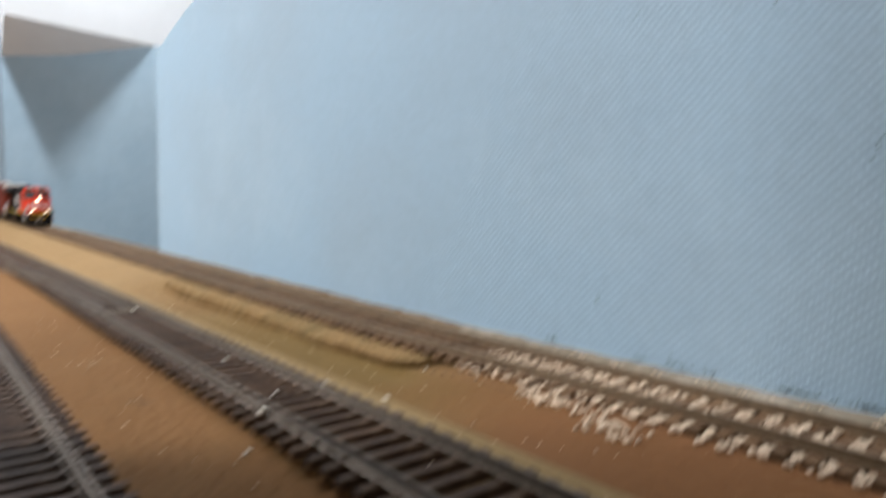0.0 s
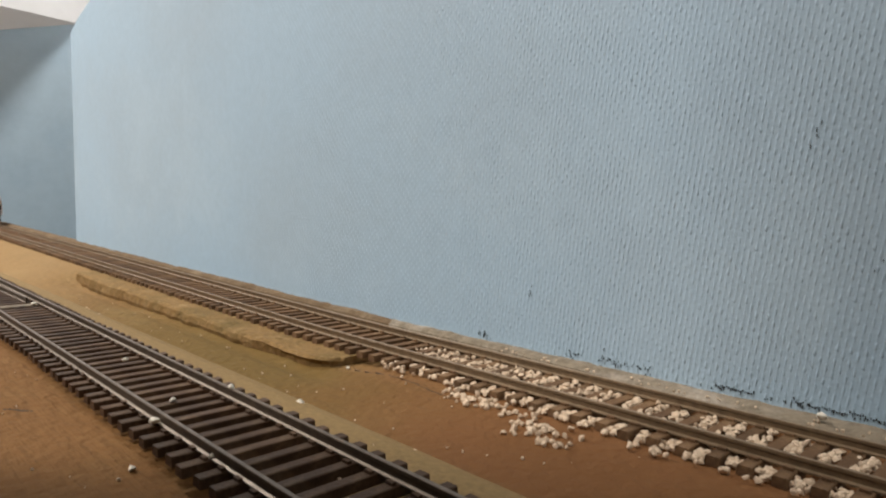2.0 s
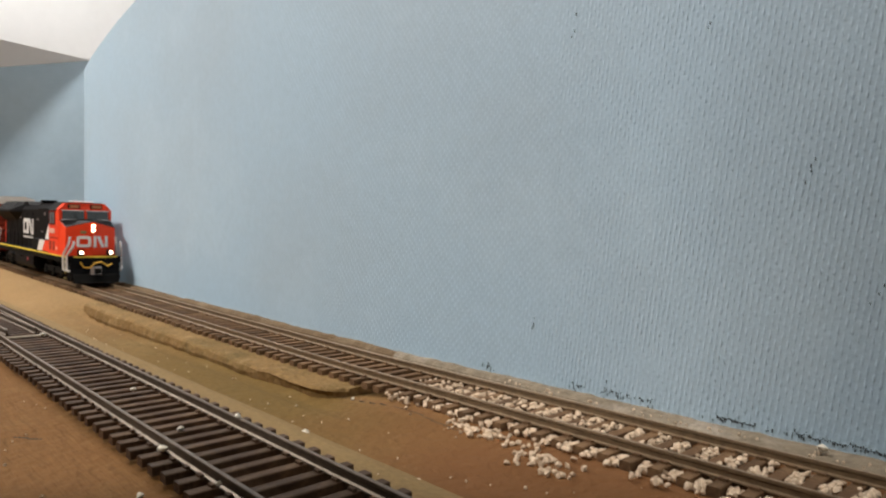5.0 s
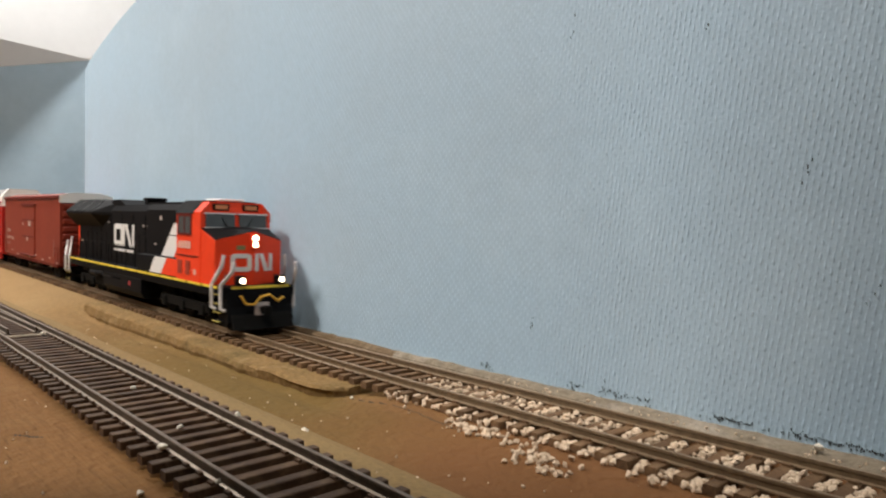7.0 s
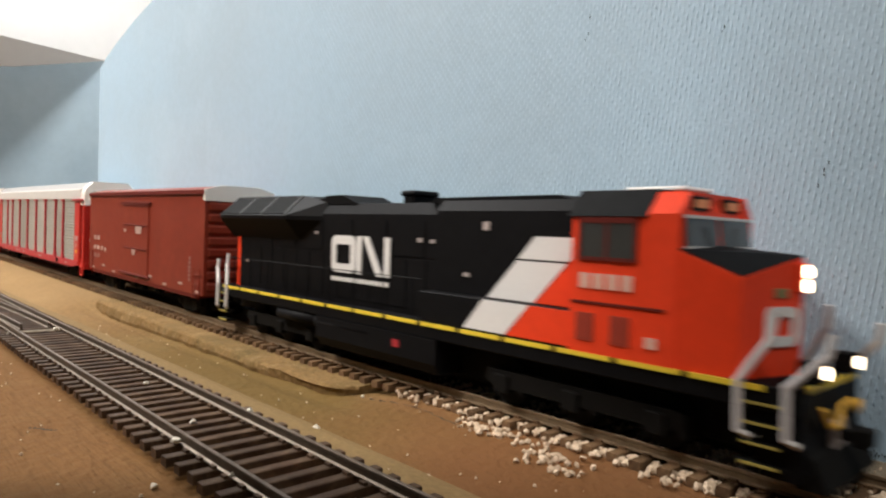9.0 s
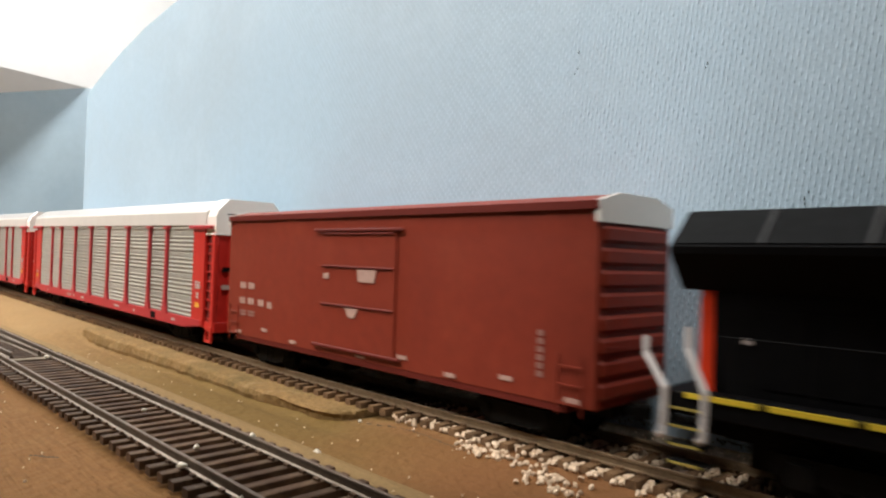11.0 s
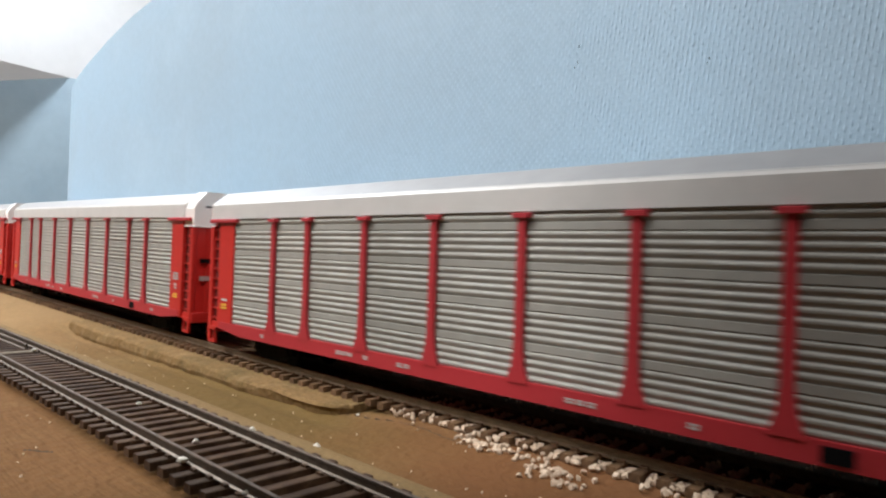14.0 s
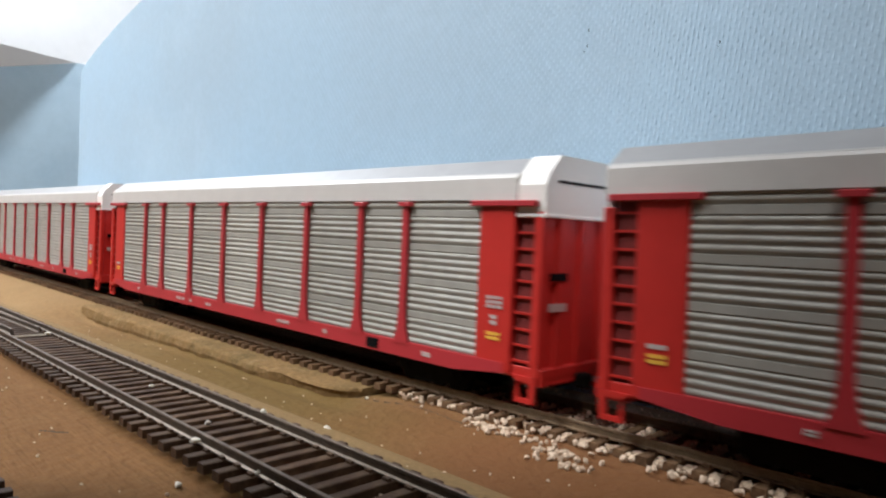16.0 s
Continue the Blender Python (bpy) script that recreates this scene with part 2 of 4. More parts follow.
OXIDE = material("oxide_red_boxcar", (0.20, 0.026, 0.012), 0.55, grain=0.1, grain_scale=250, blotch=[((0.235, 0.038, 0.018), 40.0, 0.5, 0.8), ((0.15, 0.02, 0.01), 14.0, 0.5, 0.75)], spec=0.3)
# Darker copy of the boxcar red: shade along trim and seams as colour.
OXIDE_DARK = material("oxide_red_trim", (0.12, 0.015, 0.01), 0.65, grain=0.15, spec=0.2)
RACKRED = material("rack_red", (0.50, 0.024, 0.018), 0.42, grain=0.06, grain_scale=250)
# Rack red darkened to carry the shade of the ladder recess.
BAYSHADE = material("dark_red_recess", (0.16, 0.014, 0.012), 0.7, grain=0.15)
RACKPOST = material("rack_post_red", (0.42, 0.03, 0.038), 0.42, grain=0.06)
SILVER = material("silver_rack_panel", (0.33, 0.32, 0.285), 0.6, metal=0.1, grain=0.12, grain_scale=180, vary=0.12)
ROOFSILVER = material("pale_roof_sheet", (0.55, 0.53, 0.50), 0.5, metal=0.1, grain=0.06, grain_scale=120)
ROOFTOP = material("grey_roof_top", (0.30, 0.30, 0.30), 0.5, metal=0.2, grain=0.08, grain_scale=120)
CAPWHITE = material("white_end_cap", (0.82, 0.80, 0.76), 0.5, grain=0.03)
PRINTGREY = material("pale_print", (0.46, 0.40, 0.38), 0.6)
PRINTOX = material("faded_print", (0.42, 0.27, 0.23), 0.6, grain=0.2)
OXPRINT_FAINT = material("faint_print", (0.26, 0.12, 0.10), 0.6, grain=0.3)
PRINTRED = material("pale_red_print", (0.74, 0.42, 0.34), 0.6)
LOUVRE = material("dark_red_louvre", (0.30, 0.03, 0.012), 0.6, grain=0.1)
BADGE = material("olive_badge", (0.20, 0.19, 0.08), 0.5)
PRINTYELLOW = material("yellow_print", (0.75, 0.42, 0.05), 0.6)


# ---- building helpers ----
def add_box(bm, x0, x1, y0, y1, z0, z1, bevel=0.0):
    """An upright block in millimetres."""
    vs = [bm.verts.new((x * MM, y * MM, z * MM)) for x, y, z in ((x0, y0, z0), (x1, y0, z0), (x1, y1, z0), (x0, y1, z0), (x0, y0, z1), (x1, y0, z1), (x1, y1, z1), (x0, y1, z1))]
    fs = [bm.faces.new([vs[i] for i in f]) for f in ((3, 2, 1, 0), (4, 5, 6, 7), (0, 1, 5, 4), (1, 2, 6, 5), (2, 3, 7, 6), (3, 0, 4, 7))]
    if bevel:
        edges = {e for f in fs for e in f.edges}
        bmesh.ops.bevel(bm, geom=list(edges), offset=bevel * MM, segments=1, affect="EDGES")


def block(x0, x1, y0, y1, z0, z1, bevel=0.0):
    bm = bmesh.new()
    add_box(bm, x0, x1, y0, y1, z0, z1, bevel)
    return bm


def add_prism(bm, points, axis, a, b):
    """A closed outline in two of the axes, drawn out along the third from a to b (millimetres)."""
    def at(p, s):
        u, v = p
        return {"x": (s, u, v), "y": (u, s, v), "z": (u, v, s)}[axis]
    lo = [bm.verts.new(Vector(at(p, a)) * MM) for p in points]
    hi = [bm.verts.new(Vector(at(p, b)) * MM) for p in points]
    n = len(points)
    bm.faces.new(lo)
    bm.faces.new(hi[::-1])
    for i in range(n):
        bm.faces.new((lo[i], lo[(i + 1) % n], hi[(i + 1) % n], hi[i]))
    bmesh.ops.recalc_face_normals(bm, faces=bm.faces)


def prism(points, axis, a, b):
    bm = bmesh.new()
    add_prism(bm, points, axis, a, b)
    return bm


def add_cyl(bm, at, axis, radius, length, n=14, radius2=None):
    turn = {"x": pose(0, 0, 0, 0, 90, 0), "y": pose(0, 0, 0, 90, 0, 0), "z": Matrix()}[axis]
    bmesh.ops.create_cone(bm, cap_ends=True, segments=n, radius1=radius * MM, radius2=(radius if radius2 is None else radius2) * MM, depth=length * MM,
                          matrix=Matrix.Translation(Vector(at) * MM) @ turn)


def cyl(at, axis, radius, length, n=14, radius2=None):
    bm = bmesh.new()
    add_cyl(bm, at, axis, radius, length, n, radius2)
    return bm


def add_tube(bm, pts, radius, n=6):
    """A round bar through points (millimetres)."""
    pts = [Vector(p) * MM for p in pts]
    rings = []
    for i, p in enumerate(pts):
        d = (pts[min(i + 1, len(pts) - 1)] - pts[max(i - 1, 0)]).normalized()
        side = d.orthogonal().normalized() if abs(d.z) > 0.9 else d.cross(Vector((0, 0, 1))).normalized()
        up = d.cross(side)
        rings.append([bm.verts.new(p + radius * MM * (math.cos(2 * math.pi * k / n) * side + math.sin(2 * math.pi * k / n) * up)) for k in range(n)])
    for r0, r1 in zip(rings, rings[1:]):
        best = min(range(n), key=lambda o: sum((r0[k].co - r1[(k + o) % n].co).length for k in range(n)))
        for k in range(n):
            bm.faces.new((r0[k], r0[(k + 1) % n], r1[(k + 1 + best) % n], r1[(k + best) % n]))
    bm.faces.new(rings[0][::-1])
    bm.faces.new(rings[-1])
    bmesh.ops.recalc_face_normals(bm, faces=bm.faces)


def tube(pts, radius, n=6):
    bm = bmesh.new()
    add_tube(bm, pts, radius, n)
    return bm


def mesh_of(name, bm, mat, smooth=False):
    me = bpy.data.meshes.new(name)
    bm.to_mesh(me)
    bm.free()
    me.materials.append(mat)
    if smooth:
        me.polygons.foreach_set("use_smooth", [True] * len(me.polygons))
    return me


def part(name, bm, mat, parent=None, label="", smooth=False):
    ob = new(name, mesh_of(name, bm, mat, smooth))
    if parent:
        ob.parent = parent
    if label:
        tagged(ob, label)
    return ob


def piece(name, me, parent, at, turn=0.0):
    ob = new(name, me)
    ob.parent = parent
    ob.matrix_basis = pose(*at, 0, 0, turn)
    return ob


def bars(name, x0, x1, z0, z1, y, mat, parent, count=1, label="", rows=1, thick=0.12):
    """Print that cannot be read: short bars side by side, on a side that faces -y."""
    bm = bmesh.new()
    w, h = (x1 - x0) / count, (z1 - z0) / rows
    for r in range(rows):
        for k in range(count):
            add_box(bm, x0 + k * w + 0.12 * w, x0 + (k + 1) * w - 0.12 * w, y - thick, y + 0.05, z0 + r * h + 0.15 * h, z0 + (r + 1) * h - 0.15 * h)
    return part(name, bm, mat, parent, label)


# ---- the room and the layout ----
def structure(name, bm, mat, label="", smooth=False):
    return tagged(part(name, bm, mat, None, label, smooth), kind="structure")


GROUND_DROP = -2.5


def rise(x):
    """Millimetres by which the main line is raised towards the far end of the layout, to fit the camera's view."""
    d = max(0.0, -170.0 - x)
    return d * d / 8400 if d < 60 else (d - 30) / 70


def smooth01(v):
    v = min(max(v, 0.0), 1.0)
    return v * v * (3 - 2 * v)


def ground_height(x, y):
    """Millimetres: the upper bed under the main track, with a broken ledge towards the lower ground in front."""
    wob = 2.0 * noise.noise(Vector((x * 0.03, 0.3, 0))) + 0.9 * noise.noise(Vector((x * 0.15, 5.3, 0)))
    gentle = smooth01((y - 94 - wob) / 32)
    under = smooth01((x + 440) / 30) * (1 - smooth01((x + 175) / 30))
    h = GROUND_DROP * (1 - gentle * (1 - under))
    h += 0.35 * noise.noise(Vector((x * 0.02, y * 0.02, 2))) + 0.18 * noise.noise(Vector((x * 0.11, y * 0.11, 7)))
    h -= 1.6 * under * math.exp(-(((y - 111) / 5.0) ** 2))
    return min(h, -0.05) + rise(x) * (under * smooth01((y - 116) / 6) + (1 - under) * smooth01((y - 84) / 30))


def spread(a, b, fine_a, fine_b, fine, coarse):
    out, v = [], a
    while v < b:
        out.append(v)
        v += fine if fine_a <= v < fine_b else coarse
    return out + [b]


def build_ground():
    xs = spread(-3300, 900, -520, 60, 3.0, 24.0)
    ys = [-700, -500, -350, -200, -120, -60, -20, 0] + [4 * k for k in range(1, 21)] + [80 + 1.6 * k for k in range(1, 36)] + [142, 150, 158, 166, 174]
    verts, faces = [], []
    for x in xs:
        for y in ys:
            verts.append((x * MM, y * MM, ground_height(x, y) * MM))
    n = len(ys)
    for i in range(len(xs) - 1):
        for j in range(n - 1):
            faces.append((i * n + j, (i + 1) * n + j, (i + 1) * n + j + 1, i * n + j + 1))
    me = bpy.data.meshes.new("ground")
    me.from_pydata(verts, [], faces)
    me.materials.append(GROUND)
    me.polygons.foreach_set("use_smooth", [True] * len(me.polygons))
    tagged(new("ground", me), "brown and olive painted plaster ground of the layout", kind="structure")
    structure("table_board", block(-3300, 900, -700, 174, -40, -6), LEDGE, "edge of the layout's baseboard")


build_ground()

def build_ledge():
    """The broken edge of the plaster bed under the main track."""
    bm = bmesh.new()
    rows = []
    x = -430.0
    while x <= -172.0:
        end = min(1.0, (x + 430) / 7, (-172 - x) / 12)
        e = 114.6 + 1.2 * noise.noise(Vector((x * 0.02, 0.3, 0))) + 1.1 * noise.noise(Vector((x * 0.12, 5.3, 0))) + 8.0 * (1 - math.sqrt(max(0.0, end * (2 - end))))
        b = 0.9 * noise.noise(Vector((x * 0.07, 2.1, 0))) + 0.25 * noise.noise(Vector((x * 0.3, 4.1, 0))) - 0.1
        under = e - 0.7 + 1.6 * smooth01((x + 240) / 50) + 0.4 * noise.noise(Vector((x * 0.2, 9.1, 0)))
        rows.append([bm.verts.new(Vector((x, yy, zz)) * MM) for yy, zz in ((under + 0.2, -3.6), (under - 0.1, -1.9), (e, -0.45 + b), (e + 1.1, 0.3 + b), (e + 4.0, 0.45 + b), (126.0, 0.1), (158.0, 0.0))])
        for v in rows[-1]:
            v.co.z += rise(x) * (1.0 if v.co.z > -1.5 * MM else 0.0) * MM
        x += 2.0
    for r0, r1 in zip(rows, rows[1:]):
        for k in range(6):
            bm.faces.new((r0[k], r1[k], r1[k + 1], r0[k + 1]))
    for r in (rows[0][::-1], rows[-1]):
        bm.faces.new(r)
    bmesh.ops.recalc_face_normals(bm, faces=bm.faces)
    structure("plaster_ledge", bm, LEDGE, "broken tan plaster ledge beside the main track")


build_ledge()

# crack that runs on from the end of the ledge: a strip coloured as its shade
bm = bmesh.new()
px, rnd = -178.0, random.Random(5)
while px < -120:
    nx = px + rnd.uniform(3, 6)
    y0 = 118 + 2.5 * math.sin(px * 0.03) + 0.5 * math.sin(px * 0.21)
    z = ground_height((px + nx) / 2, y0)
    add_box(bm, px, nx, y0 - 0.14, y0 + 0.14, z - 0.5, z + 0.05)
    px = nx - 0.3
structure("ground_crack", bm, CRACK, "dark strip with the shade of a crack in the painted plaster")

# olive strip under the front track, and its paler shoulder
bm = bmesh.new()
add_prism(bm, [(53.0, GROUND_DROP - 1), (96, GROUND_DROP - 0.8), (89, -0.8), (84, 0.0), (54.5, 0.0)], "x", -1700, 300)
structure("front_roadbed", bm, STRIP, "thin olive cork strip under the front track")
# bead between main track and backdrop: dusty and dark far off, grey plaster in the near stretch
def build_edge(name, x0, x1, mat, label):
    bm = bmesh.new()
    lo, x = [], x0
    while x <= x1:
        w = 0.6 * noise.noise(Vector((x * 0.06, 1, 1))) + 0.5 * noise.noise(Vector((x * 0.21, 3, 1)))
        h = 3.3 + 0.5 * noise.noise(Vector((x * 0.02, 4, 1))) + 0.25 * noise.noise(Vector((x * 0.33, 6, 1)))
        f = 161.5 - 2.6 * smooth01((x + 170) / 110)
        lo.append([bm.verts.new(Vector((x, yy, zz + rise(x))) * MM) for yy, zz in ((f + w, -1.0), (f + 0.8 + w, 0.5 * h + 0.3 * w), (max(162.8, f + 2), h - 0.6 + w), (168.0, h + 0.8 * w))])
        x += 3
    for a, b in zip(lo, lo[1:]):
        for k in range(3):
            bm.faces.new((a[k], b[k], b[k + 1], a[k + 1]))
    structure(name, bm, mat, label)


build_edge("dusty_edge", -1000, -199, EDGE_DUST, "dusty brown foot of the backdrop behind the track")
build_edge("plaster_edge", -199, 254, KERB, "grey plaster bead along the foot of the backdrop")


def build_backdrop():
    """Thick panel with a rounded drop at its far end."""
    top = [(900, 224), (-250, 221), (-400, 215), (-485, 207), (-530, 199.5), (-570, 190.5), (-596, 183.5), (-612, 177)]
    bm = prism([(-612, -6), (900, -6)] + top, "y", 165.5, 178)
    structure("wall_north", bm, WALLPAPER, "sky-blue painted woven wallpaper backdrop, scuffed near its foot")


build_backdrop()


def build_room():
    structure("wall_west", block(-1990, -1850, 180, 1300, -900, 459), FARBLUE, "blue far wall under a boxed-in ceiling")
    bm = bmesh.new()
    plan = {"ext": (-2040, 1299, 459), "apex": (-1849.5, 516, 459), "b1": (-1849, 318, 407), "b2": (-1849, 180, 386), "f2": (-1768, 180, 463), "f1": (-1800, 310, 461)}
    low = {k: bm.verts.new(Vector(p) * MM) for k, p in plan.items()}
    high = {k: bm.verts.new(Vector((p[0], p[1], 1299)) * MM) for k, p in plan.items()}
    bm.faces.new([low[k] for k in ("apex", "b1", "b2", "f2", "f1")])
    for a, b in (("ext", "apex"), ("apex", "f1"), ("f1", "f2"), ("f2", "b2")):
        bm.faces.new((low[a], low[b], high[b], high[a]))
    structure("ceiling_box", bm, WHITE, "white boxed-in ceiling step")
    # Unseen board, added to block lamp light and darken the right side.
    structure("wall_partition", block(-195, 500, -46, -34, -6, 330), DIM, "unseen brown board added to shade the right of the layout")
    structure("wall_south", block(-3600, 2000, -1800, -1700, -900, 1300), DIM, "unseen room wall, kept dark brown")
    structure("wall_east", block(1900, 2000, -1700, 1300, -900, 1300), DIM, "unseen room wall, kept dark brown")
    structure("wall_back", block(-3600, 2000, 1300, 1400, -900, 1300), WHITE, "plain white room wall")
    structure("wall_far", block(-3700, -3600, -1800, 1400, -900, 1300), WHITE, "plain white room wall")
    structure("ceiling", block(-3700, 2000, -1800, 1400, 1300, 1400), WHITE, "white room ceiling")
    structure("floor", block(-3700, 2000, -1800, 1400, -1000, -900), FLOOR, "unseen room floor, kept dark")


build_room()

# ---- track ----
RAIL_PROFILE = [(-0.85, 0.0), (0.85, 0.0), (0.85, 0.3), (0.24, 0.55), (0.22, 1.6), (0.46, 1.8), (0.46, 2.4), (0.36, 2.5), (-0.36, 2.5), (-0.46, 2.4), (-0.46, 1.8), (-0.22, 1.6), (-0.24, 0.55), (-0.85, 0.3)]


def rail_along(name, points, mat, parent, base=2.0, climb=False):
    """A rail of the profile above through plan points (millimetres)."""
    bm = bmesh.new()
    rows = []
    for i, (x, y) in enumerate(points):
        a, b = points[max(i - 1, 0)], points[min(i + 1, len(points) - 1)]
        d = Vector((b[0] - a[0], b[1] - a[1])).normalized()
        rows.append([bm.verts.new(Vector((x - d.y * u, y + d.x * u, base + v + (rise(x) if climb else 0.0))) * MM) for u, v in RAIL_PROFILE])
    n = len(RAIL_PROFILE)
    for r0, r1 in zip(rows, rows[1:]):
        for k in range(n):
            bm.faces.new((r0[k], r1[k], r1[(k + 1) % n], r0[(k + 1) % n]))
    bm.faces.new(rows[0])
    bm.faces.new(rows[-1][::-1])
    bmesh.ops.recalc_face_normals(bm, faces=bm.faces)
    return part(name, bm, mat, parent)


def tie_mesh(mat, length=31.0, width=2.9, seed=0):
    rnd = random.Random(seed)
    bm = bmesh.new()
    l, w = length / 2, width / 2
    add_prism(bm, [(-w, 0.0), (w, 0.0), (w * 0.93, 1.85 + rnd.uniform(-0.05, 0.05)), (w * 0.75, 2.0), (-w * 0.75, 2.0), (-w * 0.93, 1.85)], "y", -l + rnd.uniform(-0.3, 0.3), l + rnd.uniform(-0.3, 0.3))
    for s in (-1, 1):
        for q in (-1.55, 1.55):
            add_box(bm, -0.9, 0.9, s * 9.3 + q - 0.45, s * 9.3 + q + 0.45, 1.9, 2.55)
    return mesh_of("tie", bm, mat)


GAUGE_HALF = 9.3
MAIN_Y = 141.3
TIE_PITCH = 6.2


def near_and_far(track, meshes, pitch, y_of, x0, x1, near0, near1, turn=0.0, climb=False):
    """Single ties along the near stretch, the others joined into one part."""
    rnd = random.Random(len(track.name))
    rest = bmesh.new()
    x = x0
    while x < x1:
        up = rise(x) if climb else 0.0
        y = y_of(x) + rnd.uniform(-0.25, 0.25)
        skew = turn + rnd.uniform(-0.8, 0.8)
        if near0 <= x <= near1:
            piece("tie", rnd.choice(meshes), track, ((x + rnd.uniform(-0.25, 0.25)) * MM, y * MM, (up + rnd.uniform(-0.05, 0.05)) * MM), skew)
        else:
            add_box(rest, x - 1.45, x + 1.45, y - 15.5, y + 15.5, up, up + 2.0)
        x += pitch
    ob = part("distant_ties", rest, meshes[0].materials[0], track)
    tagged(ob, kind="stuff")


def build_main_track():
    track = tagged(new("main_track"), "weathered model railway track with cream ballast", "track")
    ys = lambda x: MAIN_Y
    for s in (-1, 1):
        rail_along("rail", [(x, MAIN_Y + s * GAUGE_HALF) for x in range(-3300, 901, 20)], RAIL_DULL, track, climb=True)
    near_and_far(track, [tie_mesh(TIE_DUSTY, seed=k) for k in range(5)], TIE_PITCH, ys, -3300, 900, -620, 40, climb=True)


def front_y(x):
    return 65.1 - 0.001 * (x + 200)


def build_front_track():
    track = tagged(new("front_track"), "dark brown plastic model railway track with bright rails", "track")
    for s in (-1, 1):
        rail_along("rail", [(x, front_y(x) + s * 9.5) for x in range(-1700, 301, 50)], RAIL, track)
    near_and_far(track, [tie_mesh(TIE, seed=10 + k) for k in range(5)], TIE_PITCH, front_y, -1700, 300, -620, 10)
    # turnout: a branch leaves towards the viewer's side beyond the pale joint
    for s, off in ((-1, 0), (1, 0)):
        pts = []
        for k in range(24):
            x = -332 - 12 * k
            d = max(0.0, -332 - x)
            pts.append((x, front_y(x) + s * 9.5 - 0.00022 * d * d - 0.01 * d + (4.5 if s < 0 else -4.0)))
        rail_along("turnout_rail", pts, RAIL, track)
    part("joint_strip", block(-327, -322.5, front_y(-325) - 11.5, front_y(-325) + 9.5, 1.2, 2.35, 0.2), KERB, track, "pale filler strip across the ties")


def build_side_track():
    track = tagged(new("side_track"), "dark brown model railway track with one shiny worn rail", "track")
    y_of = lambda x: 4.8
    for s in (-1, 1):
        rail_along("rail", [(x, y_of(x) + s * 9.3) for x in range(-1200, -59, 60)], RAIL, track, base=GROUND_DROP + 2.0)
    rnd = random.Random(4)
    meshes = [tie_mesh(TIE, seed=20 + k) for k in range(4)]
    for k in range(130):
        x = -860 + TIE_PITCH * k
        piece("tie", rnd.choice(meshes), track, (x * MM, y_of(x) * MM, GROUND_DROP * MM), rnd.uniform(-1, 1))


build_main_track()
build_front_track()
build_side_track()


# ---- ballast and litter ----
def stone_mesh(seed, mat, name):
    rnd = random.Random(seed)
    bm = bmesh.new()
    bmesh.ops.create_icosphere(bm, subdivisions=1, radius=0.5 * MM)
    for v in bm.verts:
        v.co *= rnd.uniform(0.65, 1.2)
        v.co.z *= 0.75
    return mesh_of(name, bm, mat)


def build_ballast():
    rnd = random.Random(21)
    heap = tagged(new("ballast"), "loose cream ballast grains between and beside the ties", "gravel", kind="stuff")
    bm = bmesh.new()

    def grain(x, y, z, r):
        m = Matrix.Translation(Vector((x, y, z)) * MM) @ Euler((rnd.uniform(0, 6), rnd.uniform(0, 6), rnd.uniform(0, 6))).to_matrix().to_4x4()
        vs = []
        for v in ico:
            s = rnd.uniform(0.55, 1.3)
            vs.append(bm.verts.new(m @ (v * r * s * MM)))
        for f in ico_faces:
            bm.faces.new([vs[i] for i in f])

    tmp = bmesh.new()
    bmesh.ops.create_icosphere(tmp, subdivisions=1, radius=1.0)
    tmp.verts.index_update()
    ico = [v.co.copy() for v in tmp.verts]
    ico_faces = [[v.index for v in f.verts] for f in tmp.faces]
    tmp.free()
    # grains in the cribs
    x = -3300 + TIE_PITCH * (int((3300 - 160) / TIE_PITCH) + 0.5)
    while x < 40:
        thick = smooth01((x + 164) / 25)
        for _ in range(int(34 * thick) + 5):
            grain(x + rnd.gauss(0, 0.75), MAIN_Y + rnd.uniform(-7.4, 7.4), 1.2 + rnd.uniform(0, 1.1), rnd.uniform(0.5, 0.85))
        for _ in range(int(19 * thick) + 4):
            grain(x + rnd.gauss(0, 0.95), MAIN_Y - 10.6 - abs(rnd.gauss(0, 3.4)), 0.5 + rnd.uniform(0, 0.7), rnd.uniform(0.5, 0.95))
        x += TIE_PITCH * 1.0
    # grains that spilled down beside the track
    for _ in range(70):
        u = rnd.random()
        x = -124 + 40 * u + rnd.gauss(0, 2)
        y = 121.0 - 4.5 * u + rnd.gauss(0, 1.7)
        grain(x, y, ground_height(x, y) + 0.4, rnd.uniform(0.5, 1.0))
    for _ in range(16):
        x, y = -88 + rnd.gauss(0, 5), 113.5 + rnd.gauss(0, 0.8)
        grain(x, y, ground_height(x, y) + 0.4, rnd.uniform(0.45, 0.9))
    for _ in range(170):
        x, y = rnd.uniform(-360, 0), rnd.uniform(30, 122)
        grain(x, y, ground_height(x, y) + 0.2 if not 50 < y < 84 else 0.5, rnd.uniform(0.12, 0.42))
    for _ in range(60):
        x, y = rnd.uniform(-140, 20), rnd.uniform(158, 162)
        grain(x, y, 2.7, rnd.uniform(0.2, 0.5))
    me = mesh_of("ballast_grains", bm, STONE)
    ob = new("ballast_grains", me)
    ob.parent = heap


build_ballast()

